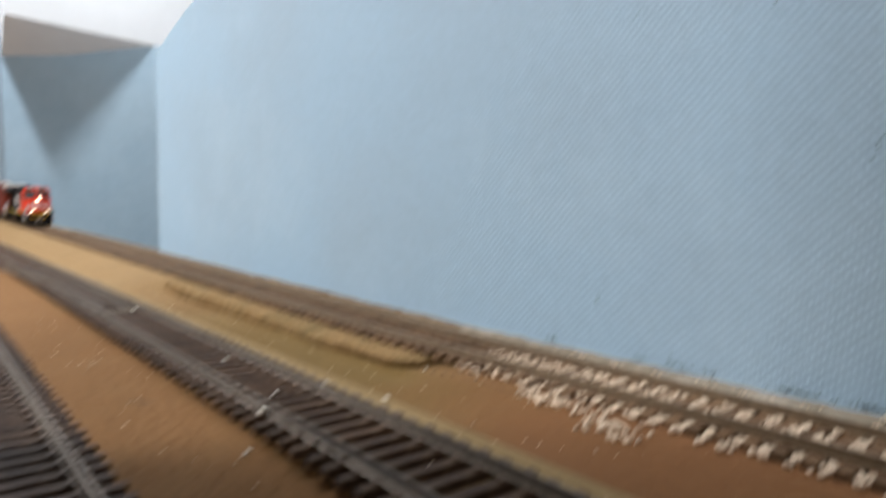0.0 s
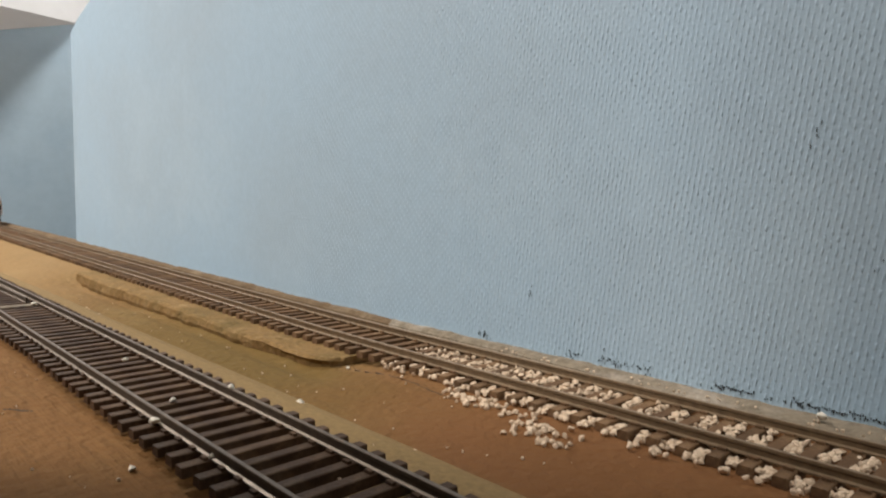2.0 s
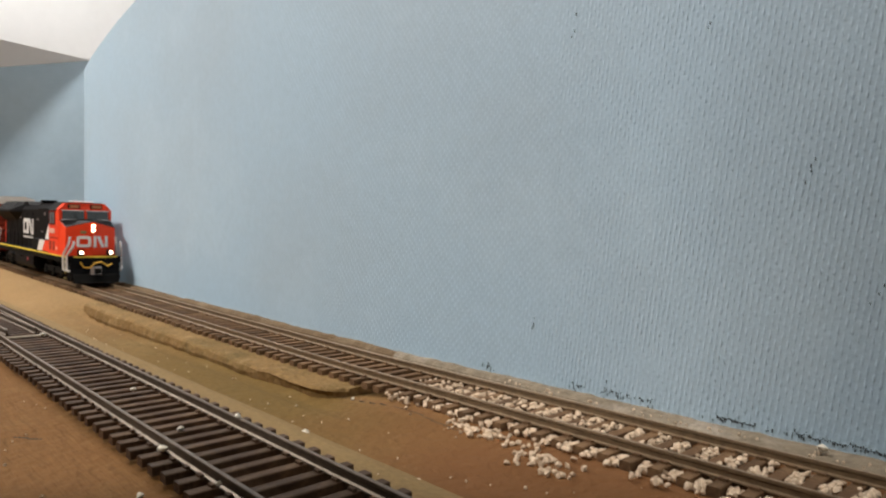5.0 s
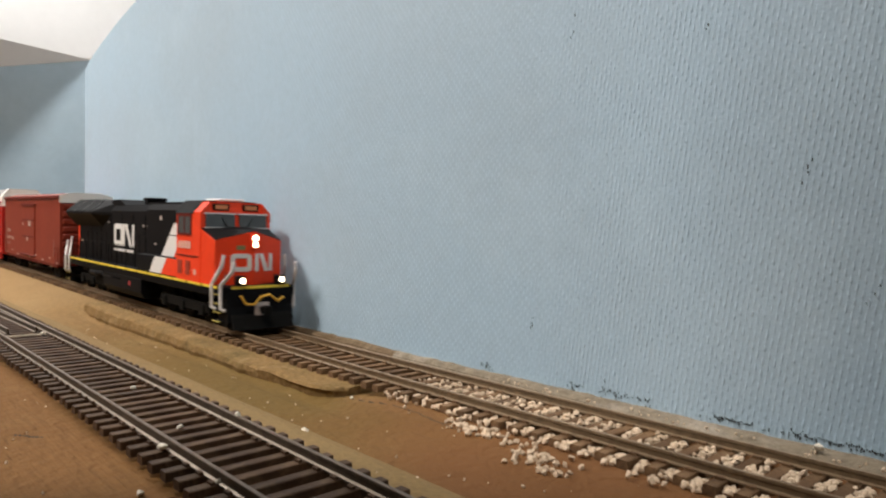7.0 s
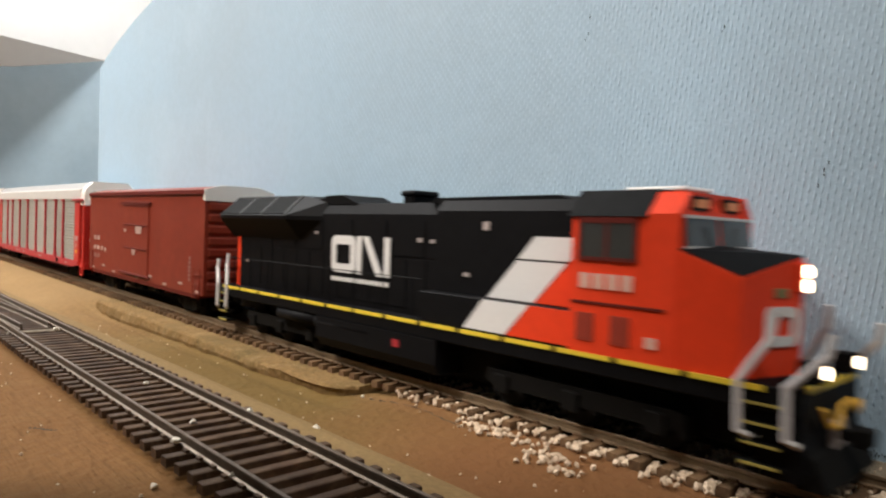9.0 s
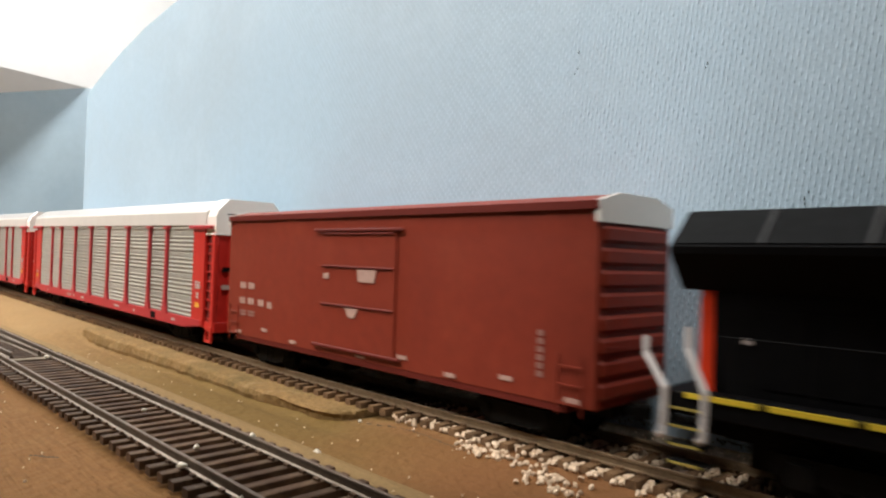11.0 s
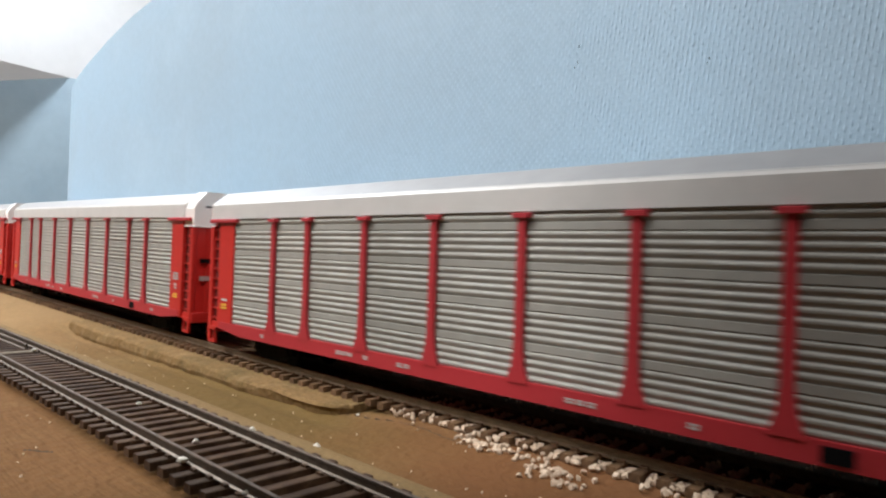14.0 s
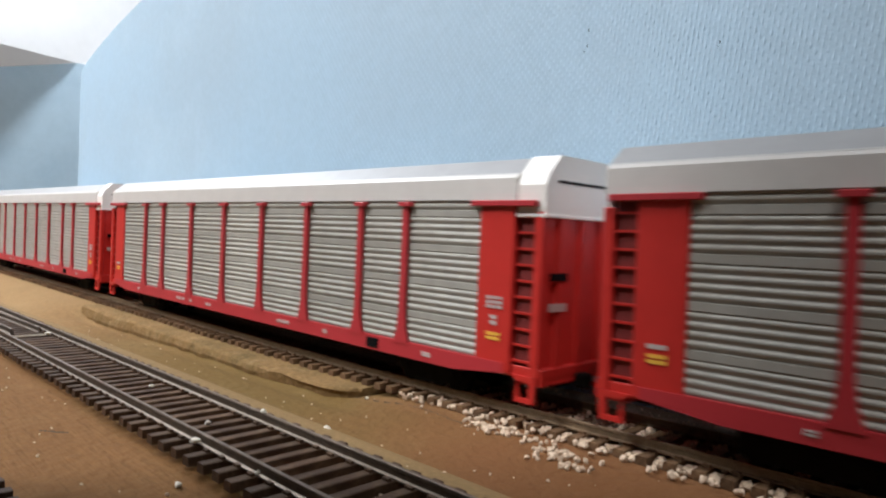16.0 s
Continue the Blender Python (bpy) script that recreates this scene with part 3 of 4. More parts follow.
CHIPS = [(-146.4, 91.0, GROUND_DROP + 0.9, 1.5), (-143, 54.0, 3.0, 1.4), (-163, 117.5, GROUND_DROP + 2.0, 0.8), (-156, 63.0, 2.6, 1.1), (-150, 74.5, 4.8, 1.2), (-49, 161.5, 4.0, 1.7), (-203, 68, 2.4, 0.9), (-118, 55, 2.6, 0.9), (-322, 71, 3.0, 1.3), (-133, 46, GROUND_DROP + 0.6, 1.2)]
for k, (x, y, z, r) in enumerate(CHIPS):
    ob = new("plaster_chip", stone_mesh(40 + k, CHIP, "plaster_chip"))
    ob.matrix_basis = pose(x * MM, y * MM, z * MM, 0, 0, 37 * k) @ Matrix.Diagonal((r * 2, r * 1.5, r * 1.6, 1))
    tagged(ob, "small crumb of white plaster lying on the layout", "plaster chip", "loose plaster crumbs")

# knot hole and scratches in the foreground
bm = bmesh.new()
for k in range(9):
    x, y = -190.5 + 0.62 * k, 36.2 + 0.56 * k + 0.35 * math.sin(k * 0.8)
    z = ground_height(x, y)
    add_box(bm, x - 0.5, x + 0.5, y - 0.32, y + 0.32, z - 0.6, z + 0.06 + 0.05 * math.sin(2.1 * k))
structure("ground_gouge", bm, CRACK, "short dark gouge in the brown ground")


def build_scuffs():
    rnd = random.Random(31)
    bm = bmesh.new()

    def mark(x, z, w, h):
        add_box(bm, x - w / 2, x + w / 2, 165.35, 165.7, z - h / 2, z + h / 2)

    for cx, cz, n, sx, sz in ((-133.7, 20.5, 4, 0.4, 2.0), (-153, 4.2, 8, 1.6, 0.7), (-107, 4.5, 5, 0.5, 1.6), (-103, 4.3, 12, 3.0, 0.5), (-117, 4.2, 6, 1.6, 0.4), (-93, 3.6, 3, 1.5, 0.3), (-70, 4.2, 14, 3.5, 0.4), (-52, 4.2, 18, 6.0, 0.3), (-30, 4.3, 22, 7.0, 0.3), (-120.8, 111, 3, 0.4, 1.8), (-79.5, 103.6, 2, 0.3, 0.5), (-33, 66, 4, 2.5, 4.0), (-38, 38, 3, 1.5, 1.5), (-56, 66, 4, 2, 3)):
        for _ in range(n):
            mark(cx + rnd.gauss(0, sx), cz + rnd.gauss(0, sz), rnd.uniform(0.12, 0.3), rnd.uniform(0.25, 1.0))
    for x in np.linspace(-74, 30, 210):
        if noise.noise(Vector((x * 0.09, 2.0, 0))) > -0.12:
            mark(x, 4.3 + abs(rnd.gauss(0, 0.45)), rnd.uniform(0.12, 0.4), rnd.uniform(0.2, 0.7))
    for cx in (-153, -117, -106, -95):
        for _ in range(9):
            mark(cx + rnd.gauss(0, 1.8), 4.4 + abs(rnd.gauss(0, 0.7)), rnd.uniform(0.12, 0.32), rnd.uniform(0.2, 0.9))
    structure("wall_scuffs", bm, SCUFF, "dark scuffs and tears along the foot of the backdrop")


build_scuffs()


# ---- rolling stock ----
# Local axes: x forward, y towards the backdrop, z up from the railhead; millimetres.
WHEELS = []


def truck(parent, cx, axles, radius, side_y, mat=DARK, big=False):
    ob = part("truck", block(axles[0] - 6, axles[-1] + 6, -4, 4, radius - 1.5, radius + 3), mat, parent, "dark running gear")
    ob.matrix_basis = pose(cx * MM, 0, 0)
    for s in (-1, 1):
        bm = bmesh.new()
        y = s * side_y
        if big:
            add_prism(bm, [(axles[0] - 6, radius + 0.5), (axles[0] - 5, radius + 3.5), (axles[-1] + 5, radius + 3.5), (axles[-1] + 6, radius + 0.5), (axles[-1] + 3, radius - 1), (axles[0] - 3, radius - 1)], "y", y - 1, y + 1)
            for a in axles:
                add_box(bm, a - 2.4, a + 2.4, y - 1.9, y + 1.6, radius - 2.4, radius + 2.4, 0.3)
                add_cyl(bm, (a + 6, y - s * 0.2, radius + 0.5), "z", 1.2, 5, 10)
        else:
            add_prism(bm, [(axles[0] - 3.5, radius + 2.2), (axles[-1] + 3.5, radius + 2.2), (axles[-1] + 3.5, radius - 0.6), (6, radius - 3.2), (-6, radius - 3.2), (axles[0] - 3.5, radius - 0.6)], "y", y - 0.8, y + 0.8)
            for a in axles:
                add_cyl(bm, (a, y + s * 0.6, radius), "y", 1.5, 1.6, 10)
            for q in (-2, 2):
                add_cyl(bm, (q, y, radius - 0.5), "z", 1.1, 4.2, 8)
        part("side_frame", bm, mat, ob)
    for a in axles:
        bm = bmesh.new()
        for s in (-1, 1):
            add_cyl(bm, (0, s * 8.5, 0), "y", radius, 2.2, 20)
            add_cyl(bm, (0, s * 7.2, 0), "y", radius + 0.7, 0.6, 20)
            for q in range(4):
                add_box(bm, -0.7 + 2.4 * math.cos(q * math.pi / 2), 0.7 + 2.4 * math.cos(q * math.pi / 2), s * 9.6 - 0.3, s * 9.6 + 0.3, -0.7 + 2.4 * math.sin(q * math.pi / 2), 0.7 + 2.4 * math.sin(q * math.pi / 2))
        add_cyl(bm, (0, 0, 0), "y", 1.1, 17, 8)
        w = part("wheelset", bm, DARK, ob)
        w.matrix_basis = pose(a * MM, 0, radius * MM)
        WHEELS.append((w, a, radius))
    return ob


def coupler(parent, x, s):
    bm = bmesh.new()
    add_box(bm, min(x, x + s * 6), max(x, x + s * 6), -1.2, 1.2, 8.2, 10.2, 0.2)
    add_box(bm, min(x + s * 4.5, x + s * 8), max(x + s * 4.5, x + s * 8), -2.0, 1.6, 7.4, 11.0, 0.4)
    part("coupler", bm, DARK, parent)


def round_ring(x0, x1, z0, z1, w, y):
    """A flat ring with rounded corners on a side, as one piece."""
    bm = bmesh.new()

    def outline(inset, radius):
        pts = []
        for cx, cz, start in ((x1, z1, 0), (x0, z1, 90), (x0, z0, 180), (x1, z0, 270)):
            sx, sz = (-1 if cx == x1 else 1), (-1 if cz == z1 else 1)
            for k in range(5):
                a = math.radians(start + 22.5 * k)
                pts.append((cx + sx * (inset + radius) + radius * math.cos(a), cz + sz * (inset + radius) + radius * math.sin(a)))
        return pts

    big, small = outline(0.0, w * 0.9), outline(w, w * 0.25)
    rings = [[bm.verts.new(Vector((x, yy, z)) * MM) for x, z in pts] for yy in (y - 0.2, y + 0.2) for pts in (big, small)]
    for k in range(len(big)):
        n = (k + 1) % len(big)
        bm.faces.new((rings[0][k], rings[0][n], rings[1][n], rings[1][k]))
        bm.faces.new((rings[2][k], rings[3][k], rings[3][n], rings[2][n]))
        bm.faces.new((rings[0][k], rings[2][k], rings[2][n], rings[0][n]))
        bm.faces.new((rings[1][k], rings[1][n], rings[3][n], rings[3][k]))
    bmesh.ops.recalc_face_normals(bm, faces=bm.faces)
    return bm


def build_locomotive():
    loco = tagged(new("diesel_locomotive"), "black and red-orange model diesel locomotive with white diagonal band, headlights lit", "locomotive")
    # frame and walkway
    bm = bmesh.new()
    add_box(bm, -119, 119, -16.6, 16.6, 13.6, 18.0, 0.3)
    add_box(bm, -112, 112, -8, 8, 9.0, 13.8)
    # lowest box is added so that the shaded gap underneath looks black
    add_box(bm, -104, 104, -6.4, 6.4, 3.6, 9.2)
    part("frame", bm, BLACK, loco)
    for s in (-1, 1):
        bm = bmesh.new()
        for k in range(14):
            a = -114 + 228 * k / 14
            add_box(bm, a + 0.9, a + 228 / 14 - 0.9, s * 16.75 - 0.25, s * 16.75 + 0.25, 17.0, 18.0)
        part("sill_stripe", bm, YELLOW, loco, "yellow sill stripe")
    # fuel tank, air tanks
    part("fuel_tank", prism([(-15, 4.0), (15, 4.0), (17, 7), (17, 13.6), (-17, 13.6), (-17, 7)], "x", -38, 24), BLACK, loco)
    for s in (-1, 1):
        for a, b in ((-66, -42), (-40, -8)):
            part("air_tank", cyl(((a + b) / 2, s * 15.2, 11.6), "x", 1.9, b - a, 14), BLACK, loco, smooth=True)
        bm = bmesh.new()
        add_box(bm, 5, 8, s * 16.9 - 0.3, s * 16.9 + 0.3, 9.5, 11.6)
        part("red_placard", bm, RACKPOST, loco)
    # long hood
    hood = part("long_hood", prism([(-10.6, 18), (-10.6, 47.5), (-8.5, 51), (8.5, 51), (10.6, 47.5), (10.6, 18)], "x", -110, 66), BLACK, loco)
    for s in (-1, 1):
        for k in range(17):
            a = -100 + 9.4 * k
            part("hood_door", block(a, a + 8.6, s * 10.65 - 0.2, s * 10.65 + 0.2, 20, 34.5), BLACK, hood)
            if k % 2 == 0:
                part("hood_door", block(a, a + 17, s * 10.65 - 0.2, s * 10.65 + 0.2, 35.2, 45.5), BLACK, hood)
    # radiator with its wide overhanging top
    profile = [(-10.8, 38), (-17.2, 45.2), (-17.4, 46.6), (-8.6, 54.0), (8.6, 54.0), (17.4, 46.6), (17.2, 45.2), (10.8, 38)]
    rad = part("radiator_section", prism(profile, "x", -117, -61), BLACK, loco)
    for s in (-1, 1):
        for a in (-116.2, -98, -79.8):
            part("radiator_screen", prism([(s * 17.0, 47.3), (s * 9.0, 54.1), (s * 8.8, 53.6), (s * 16.6, 46.9)], "x", a, a + 17.2), ROOFGREY, rad)
            part("screen_rim", prism([(s * 17.1, 47.4), (s * 9.0, 54.3), (s * 8.8, 53.7), (s * 16.8, 47.0)], "x", a + 17.2, a + 17.8), RIMGREY, rad)
    # swept front edge of the overhang
    bm = bmesh.new()
    wide = [bm.verts.new(Vector((-61.2, y, z)) * MM) for y, z in profile]
    slim = [bm.verts.new(Vector((-45, max(-10.5, min(10.5, y)), z)) * MM) for y, z in ((-10, 38), (-10.5, 45.2), (-10.5, 46.6), (-8.4, 52.0), (8.4, 52.0), (10.5, 46.6), (10.5, 45.2), (10, 38))]
    bm.faces.new(wide)
    bm.faces.new(slim[::-1])
    for k in range(8):
        bm.faces.new((wide[k], wide[(k + 1) % 8], slim[(k + 1) % 8], slim[k]))
    bmesh.ops.recalc_face_normals(bm, faces=bm.faces)
    part("radiator_front", bm, BLACK, rad)
    part("hood_end", prism([(-10.6, 18), (-10.6, 50), (10.6, 50), (10.6, 18)], "x", -113, -110.2), RED, loco, "red hood end")
    bm = bmesh.new()
    add_prism(bm, [(-56, 50.8), (-46, 53.8), (-36, 54.0), (-26, 50.8)], "y", -9, 9)
    part("exhaust_housing", bm, BLACK, loco)
    stack = part("exhaust_stack", block(-7, -1.5, -5, 5, 50.8, 53.5, 0.4), BLACK, loco)
    part("stack_rim", block(-7.8, -0.7, -5.6, 5.6, 53.3, 55.0, 0.5), BLACK, stack)
    bm = bmesh.new()
    add_prism(bm, [(12, 50.8), (15, 52.2), (60, 52.4), (66, 50.8)], "y", -10.2, 10.2)
    part("dynamic_brake_hatch", bm, BLACK, loco)
    # inverter cabinet behind the cab, as wide as the cab
    part("equipment_cabinet", prism([(-12.4, 18), (-12.4, 48.5), (-10, 51.6), (10, 51.6), (12.4, 48.5), (12.4, 18)], "x", 18, 70), BLACK, loco)
    part("lower_cabinet", block(16, 70, -16.5, 16.5, 18, 26.4, 0.2), BLACK, loco)
    for s in (-1, 1):
        y = s * 16.6
        part("white_band", prism([(34.5, 18.6), (49.5, 18.6), (57.0, 26.3), (41.5, 26.3)], "y", y - 0.16, y + 0.16), LWHITE, loco, "white diagonal livery band")
        part("red_wedge", prism([(49.9, 18.6), (70, 18.6), (70, 26.3), (57.4, 26.3)], "y", y - 0.16, y + 0.16), RED, loco, "red livery wedge")
        y = s * 12.5
        part("white_band", prism([(39.3, 26.6), (55.0, 26.6), (65.0, 36.4), (49.2, 36.4)], "y", y - 0.16, y + 0.16), LWHITE, loco, "white diagonal livery band")
        part("white_band", prism([(49.6, 36.9), (65.5, 36.9), (69.5, 40.5), (69.5, 42.4), (55.0, 42.4)], "y", y - 0.16, y + 0.16), LWHITE, loco, "white diagonal livery band")
        part("red_wedge", prism([(55.4, 26.6), (69.8, 26.6), (69.8, 40.2), (65.4, 36.4)], "y", y - 0.16, y + 0.16), RED, loco, "red livery wedge")
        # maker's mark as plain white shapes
        yy = s * 10.95
        part("emblem_ring", round_ring(-38.6, -24.2, 28.2, 40.4, 2.9, yy), LWHITE, loco, "plain white rounded ring")
        part("emblem_bar", prism([(-23.6, 28.2), (-20.7, 28.2), (-20.7, 40.4), (-23.6, 40.4)], "y", yy - 0.2, yy + 0.2), LWHITE, loco, "plain white bar")
        part("emblem_bar", prism([(-12.2, 28.2), (-8.7, 28.2), (-16.8, 40.4), (-20.2, 40.4)], "y", yy - 0.2, yy + 0.2), LWHITE, loco, "plain white slanting bar")
        part("emblem_bar", prism([(-8.2, 28.2), (-5.3, 28.2), (-5.3, 40.4), (-8.2, 40.4)], "y", yy - 0.2, yy + 0.2), LWHITE, loco, "plain white bar")
        bars("side_print", -38.6, -5.3, 25.0, 27.0, yy + (0.1 if s > 0 else -0.1), LWHITE, loco, 12)
        for x, z, w, h in ((-60, 40, 2.2, 1.5), (-50, 40.5, 1.6, 1.0), (8, 39.5, 2.0, 1.2), (14, 39.4, 1.7, 1.0), (30, 31.2, 2.0, 1.0), (37, 43.5, 2.0, 2.2), (-104, 28, 1.8, 1.2)):
            ylab = s * (12.55 if x > 18 else 10.95)
            part("placard", block(x, x + w, ylab - 0.2, ylab + 0.2, z, z + h), PRINTGREY, loco)
    # cab: red, with a dark grey hipped roof and a red brow over the windscreen
    cab = part("cab", prism([(-16.9, 18), (-16.9, 47.8), (-12.6, 52.4), (12.6, 52.4), (16.9, 47.8), (16.9, 18)], "x", 69.5, 94.4), RED, loco)
    bm = bmesh.new()
    add_prism(bm, [(-17.5, 47.2), (-12.8, 52.9), (12.8, 52.9), (17.5, 47.2), (16.6, 47.0), (12.2, 52.0), (-12.2, 52.0), (-16.6, 47.0)], "x", 68.6, 88.5)
    part("cab_roof", bm, ROOFGREY, cab, "dark grey cab roof")
    part("roof_unit", block(76, 91, -6.5, 6.5, 52.7, 54.0, 0.5), LWHITE, cab, "white air conditioner")
    for s in (-1, 1):
        y = s * 17.0
        part("side_window", block(72.2, 78.4, y - 0.2, y + 0.2, 38.6, 45.8), GLASS, cab)
        part("side_window", block(79.2, 85.6, y - 0.2, y + 0.2, 38.6, 45.8), GLASS, cab)
        bm = bmesh.new()
        for x0, x1, z0, z1 in ((71.4, 86.4, 45.8, 47.0), (71.4, 86.4, 37.8, 38.6), (71.4, 72.2, 38, 46), (85.6, 86.4, 38, 46), (78.4, 79.2, 38, 46)):
            add_box(bm, x0, x1, y - 0.35, y + 0.35, z0, z1)
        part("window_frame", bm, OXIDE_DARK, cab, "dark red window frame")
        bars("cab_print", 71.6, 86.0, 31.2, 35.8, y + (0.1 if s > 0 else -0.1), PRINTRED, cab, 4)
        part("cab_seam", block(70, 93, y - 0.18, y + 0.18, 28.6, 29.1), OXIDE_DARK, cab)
        for x in (71.5, 80.5):
            part("louvre", block(x, x + 4.6, y - 0.15, y + 0.15, 20.6, 26.6), LOUVRE, cab)
        part("small_plate", block(89, 91.6, y - 0.2, y + 0.2, 21.0, 23.2), PRINTRED, cab)
    # windscreen wall, leaning back a little
    part("cab_front", prism([(94.3, 38.0), (96.4, 38.0), (96.2, 41.0), (95.0, 48.4), (93.6, 52.4), (90, 52.4), (90, 48.0), (94.3, 46.0)], "y", -12.8, 12.8), RED, cab)
    for q in (-1, 1):
        part("cab_corner", prism([(q * 16.9, 18), (q * 16.9, 47.9), (q * 12.7, 52.2), (q * 12.7, 18)], "x", 94.3, 95.6), RED, cab)
        yv = (1.0, 14.8) if q > 0 else (-14.8, -1.0)
        part("windscreen", prism([(95.9, 41.6), (96.6, 41.6), (95.9, 47.2), (95.2, 47.2)], "y", *yv), GLASS, cab)
        part("windscreen_bar", block(95.2, 96.3, yv[0] - 0.5, yv[1] + 0.5, 47.1, 47.7), LWHITE, cab, "pale rim over the windscreen")
        part("windscreen_bar", block(96.0, 96.9, yv[0] - 0.5, yv[1] + 0.5, 41.1, 41.6), LWHITE, cab, "pale rim under the windscreen")
        part("number_board", block(93.6, 95.3, q * 7.2 - 3.9, q * 7.2 + 3.9, 48.7, 51.6, 0.2), BLACK, cab)
        part("number_glow", block(95.2, 95.45, q * 7.2 - 2.9, q * 7.2 + 2.9, 49.3, 51.0), AMBER, cab)
        part("wiper", tube([(97.0, q * 5, 41.8), (96.4, q * 7.5, 45.6)], 0.14), BLACK, cab)
    # nose: two upright front facets that meet in a peak on the middle line
    bm = bmesh.new()
    corner, peak = 108.0, 113.2
    pts = {"al": (95.4, -16.7, 18), "ah": (95.4, -16.7, 40.8), "bl": (corner, -15.8, 18), "bh": (corner, -15.8, 36.3), "cl": (peak, 0, 18), "ch": (peak, 0, 40.3),
           "dl": (corner, 15.8, 18), "dh": (corner, 15.8, 36.3), "el": (95.4, 16.7, 18), "eh": (95.4, 16.7, 40.8), "m": (95.4, 0, 41.6)}
    v = {k: bm.verts.new(Vector(p) * MM) for k, p in pts.items()}
    for f in (("al", "bl", "bh", "ah"), ("bl", "cl", "ch", "bh"), ("cl", "dl", "dh", "ch"), ("dl", "el", "eh", "dh"), ("ah", "bh", "ch"), ("ah", "ch", "m"), ("eh", "ch", "dh"), ("eh", "m", "ch"), ("el", "al", "ah", "m", "eh"), ("al", "el", "dl", "cl", "bl")):
        bm.faces.new([v[k] for k in f])
    bmesh.ops.recalc_face_normals(bm, faces=bm.faces)
    nose = part("nose", bm, RED, loco)
    bm = bmesh.new()
    for f in (("ah", "bh", "ch"), ("ah", "ch", "m"), ("eh", "ch", "dh"), ("eh", "m", "ch")):
        lo = [bm.verts.new((Vector(pts[k]) * 0.985 + Vector((1.55, 0, 0.62))) * MM) for k in f]
        hi = [bm.verts.new((Vector(pts[k]) * 0.985 + Vector((1.55, 0, 0.95))) * MM) for k in f]
        bm.faces.new(lo)
        bm.faces.new(hi)
        for k in range(3):
            bm.faces.new((lo[k], lo[(k + 1) % 3], hi[(k + 1) % 3], hi[k]))
    bmesh.ops.recalc_face_normals(bm, faces=bm.faces)
    part("glare_panel", bm, BLACK, nose, "black anti-glare panel")
    part("headlight_housing", block(111.6, 114.0, -1.9, 1.9, 33.4, 39.2, 0.4), RED, nose)
    for z in (37.6, 34.9):
        part("headlight", cyl((114.1, 0, z), "x", 1.15, 0.5, 16), HEADLIGHT, nose, "lit warm-white headlight")
    near = Matrix.Translation((corner * MM, -15.8 * MM, 0)) @ pose(0, 0, 0, 0, 0, math.degrees(math.atan2(15.8, peak - corner)))
    far = Matrix.Translation((peak * MM, 0, 0)) @ pose(0, 0, 0, 0, 0, math.degrees(math.atan2(15.8, corner - peak)))

    def on_facet(name, bm, m, mat, label=""):
        bmesh.ops.transform(bm, matrix=m, verts=bm.verts)
        return part(name, bm, mat, nose, label)

    on_facet("nose_badge", block(9.0, 12.6, -0.2, 0.15, 32.6, 34.4, 0.1), near, BADGE, "small olive badge")
    on_facet("nose_emblem_ring", round_ring(6.6, 15.6, 23.6, 31.0, 1.9, -0.12), near, LWHITE, "plain white rounded ring")
    for pts in ([(0.4, 23.6), (2.4, 23.6), (2.4, 31.0), (0.4, 31.0)], [(6.2, 23.6), (8.6, 23.6), (5.1, 31.0), (2.7, 31.0)], [(8.9, 23.6), (10.9, 23.6), (10.9, 31.0), (8.9, 31.0)]):
        on_facet("nose_emblem_bar", prism(pts, "y", -0.3, 0.1), far, LWHITE, "plain white bar")
    on_facet("nose_door", block(4.5, 12.5, -0.14, 0.1, 18.4, 22.6), far, RED)
    # front platform, pilot, steps, ditch lights
    pilot = part("pilot", prism([(112, 2.0), (119.5, 2.0), (121, 4.0), (119.5, 10.0), (119.5, 18.0), (112, 18.0)], "y", -15.4, 15.4), BLACK, loco)
    part("plow", prism([(118, 1.0), (124, 1.0), (121.5, 6.0), (119, 8.0)], "y", -14.0, 14.0), DARK, loco)
    part("platform_edge", block(119.2, 119.8, -13.5, 13.5, 17.2, 18.3), YELLOW, loco, "yellow platform edge")
    part("pilot_plate", block(120.4, 121.2, -3.4, 3.4, 6.0, 11.5, 0.3), PRINTGREY, pilot)
    bm = bmesh.new()
    add_tube(bm, [(121.2, -10, 14.5), (121.8, -8, 11.2), (121.8, -4, 10.8), (121.5, -1, 13.8), (121.8, 3, 14.6), (121.8, 7, 11.8), (121.4, 10, 13.4)], 0.55, 6)
    part("brake_hose", bm, PRINTYELLOW, pilot, "dull yellow brake hoses")
    for s in (-1, 1):
        part("ditch_light_box", block(116.6, 121.0, s * 9.2 - 1.7, s * 9.2 + 1.7, 18.6, 22.4, 0.3), BLACK, loco)
        part("ditch_light", cyl((121.2, s * 9.2, 20.6), "x", 1.15, 0.5, 16), DITCH, loco, "lit warm-white ditch light")
        for e in (-1, 1):
            bm = bmesh.new()
            for k in range(4):
                z = 3.6 + 3.6 * k
                add_box(bm, e * 113 - 4.2, e * 113 + 4.2, s * 15.0 - 1.8, s * 15.0 + 1.8, z, z + 0.6)
            part("step", bm, DARK, loco)
            bm = bmesh.new()
            for k in range(4):
                z = 3.6 + 3.6 * k
                add_box(bm, e * 113 - 3.4, e * 113 + 3.4, s * 16.9 - 0.12, s * 16.9 + 0.12, z + 0.1, z + 0.55)
            part("step_edge", bm, STEPYELLOW, loco, "dull yellow step edges")
            for q in (0.0, 8.6):
                x = 109.0 + q
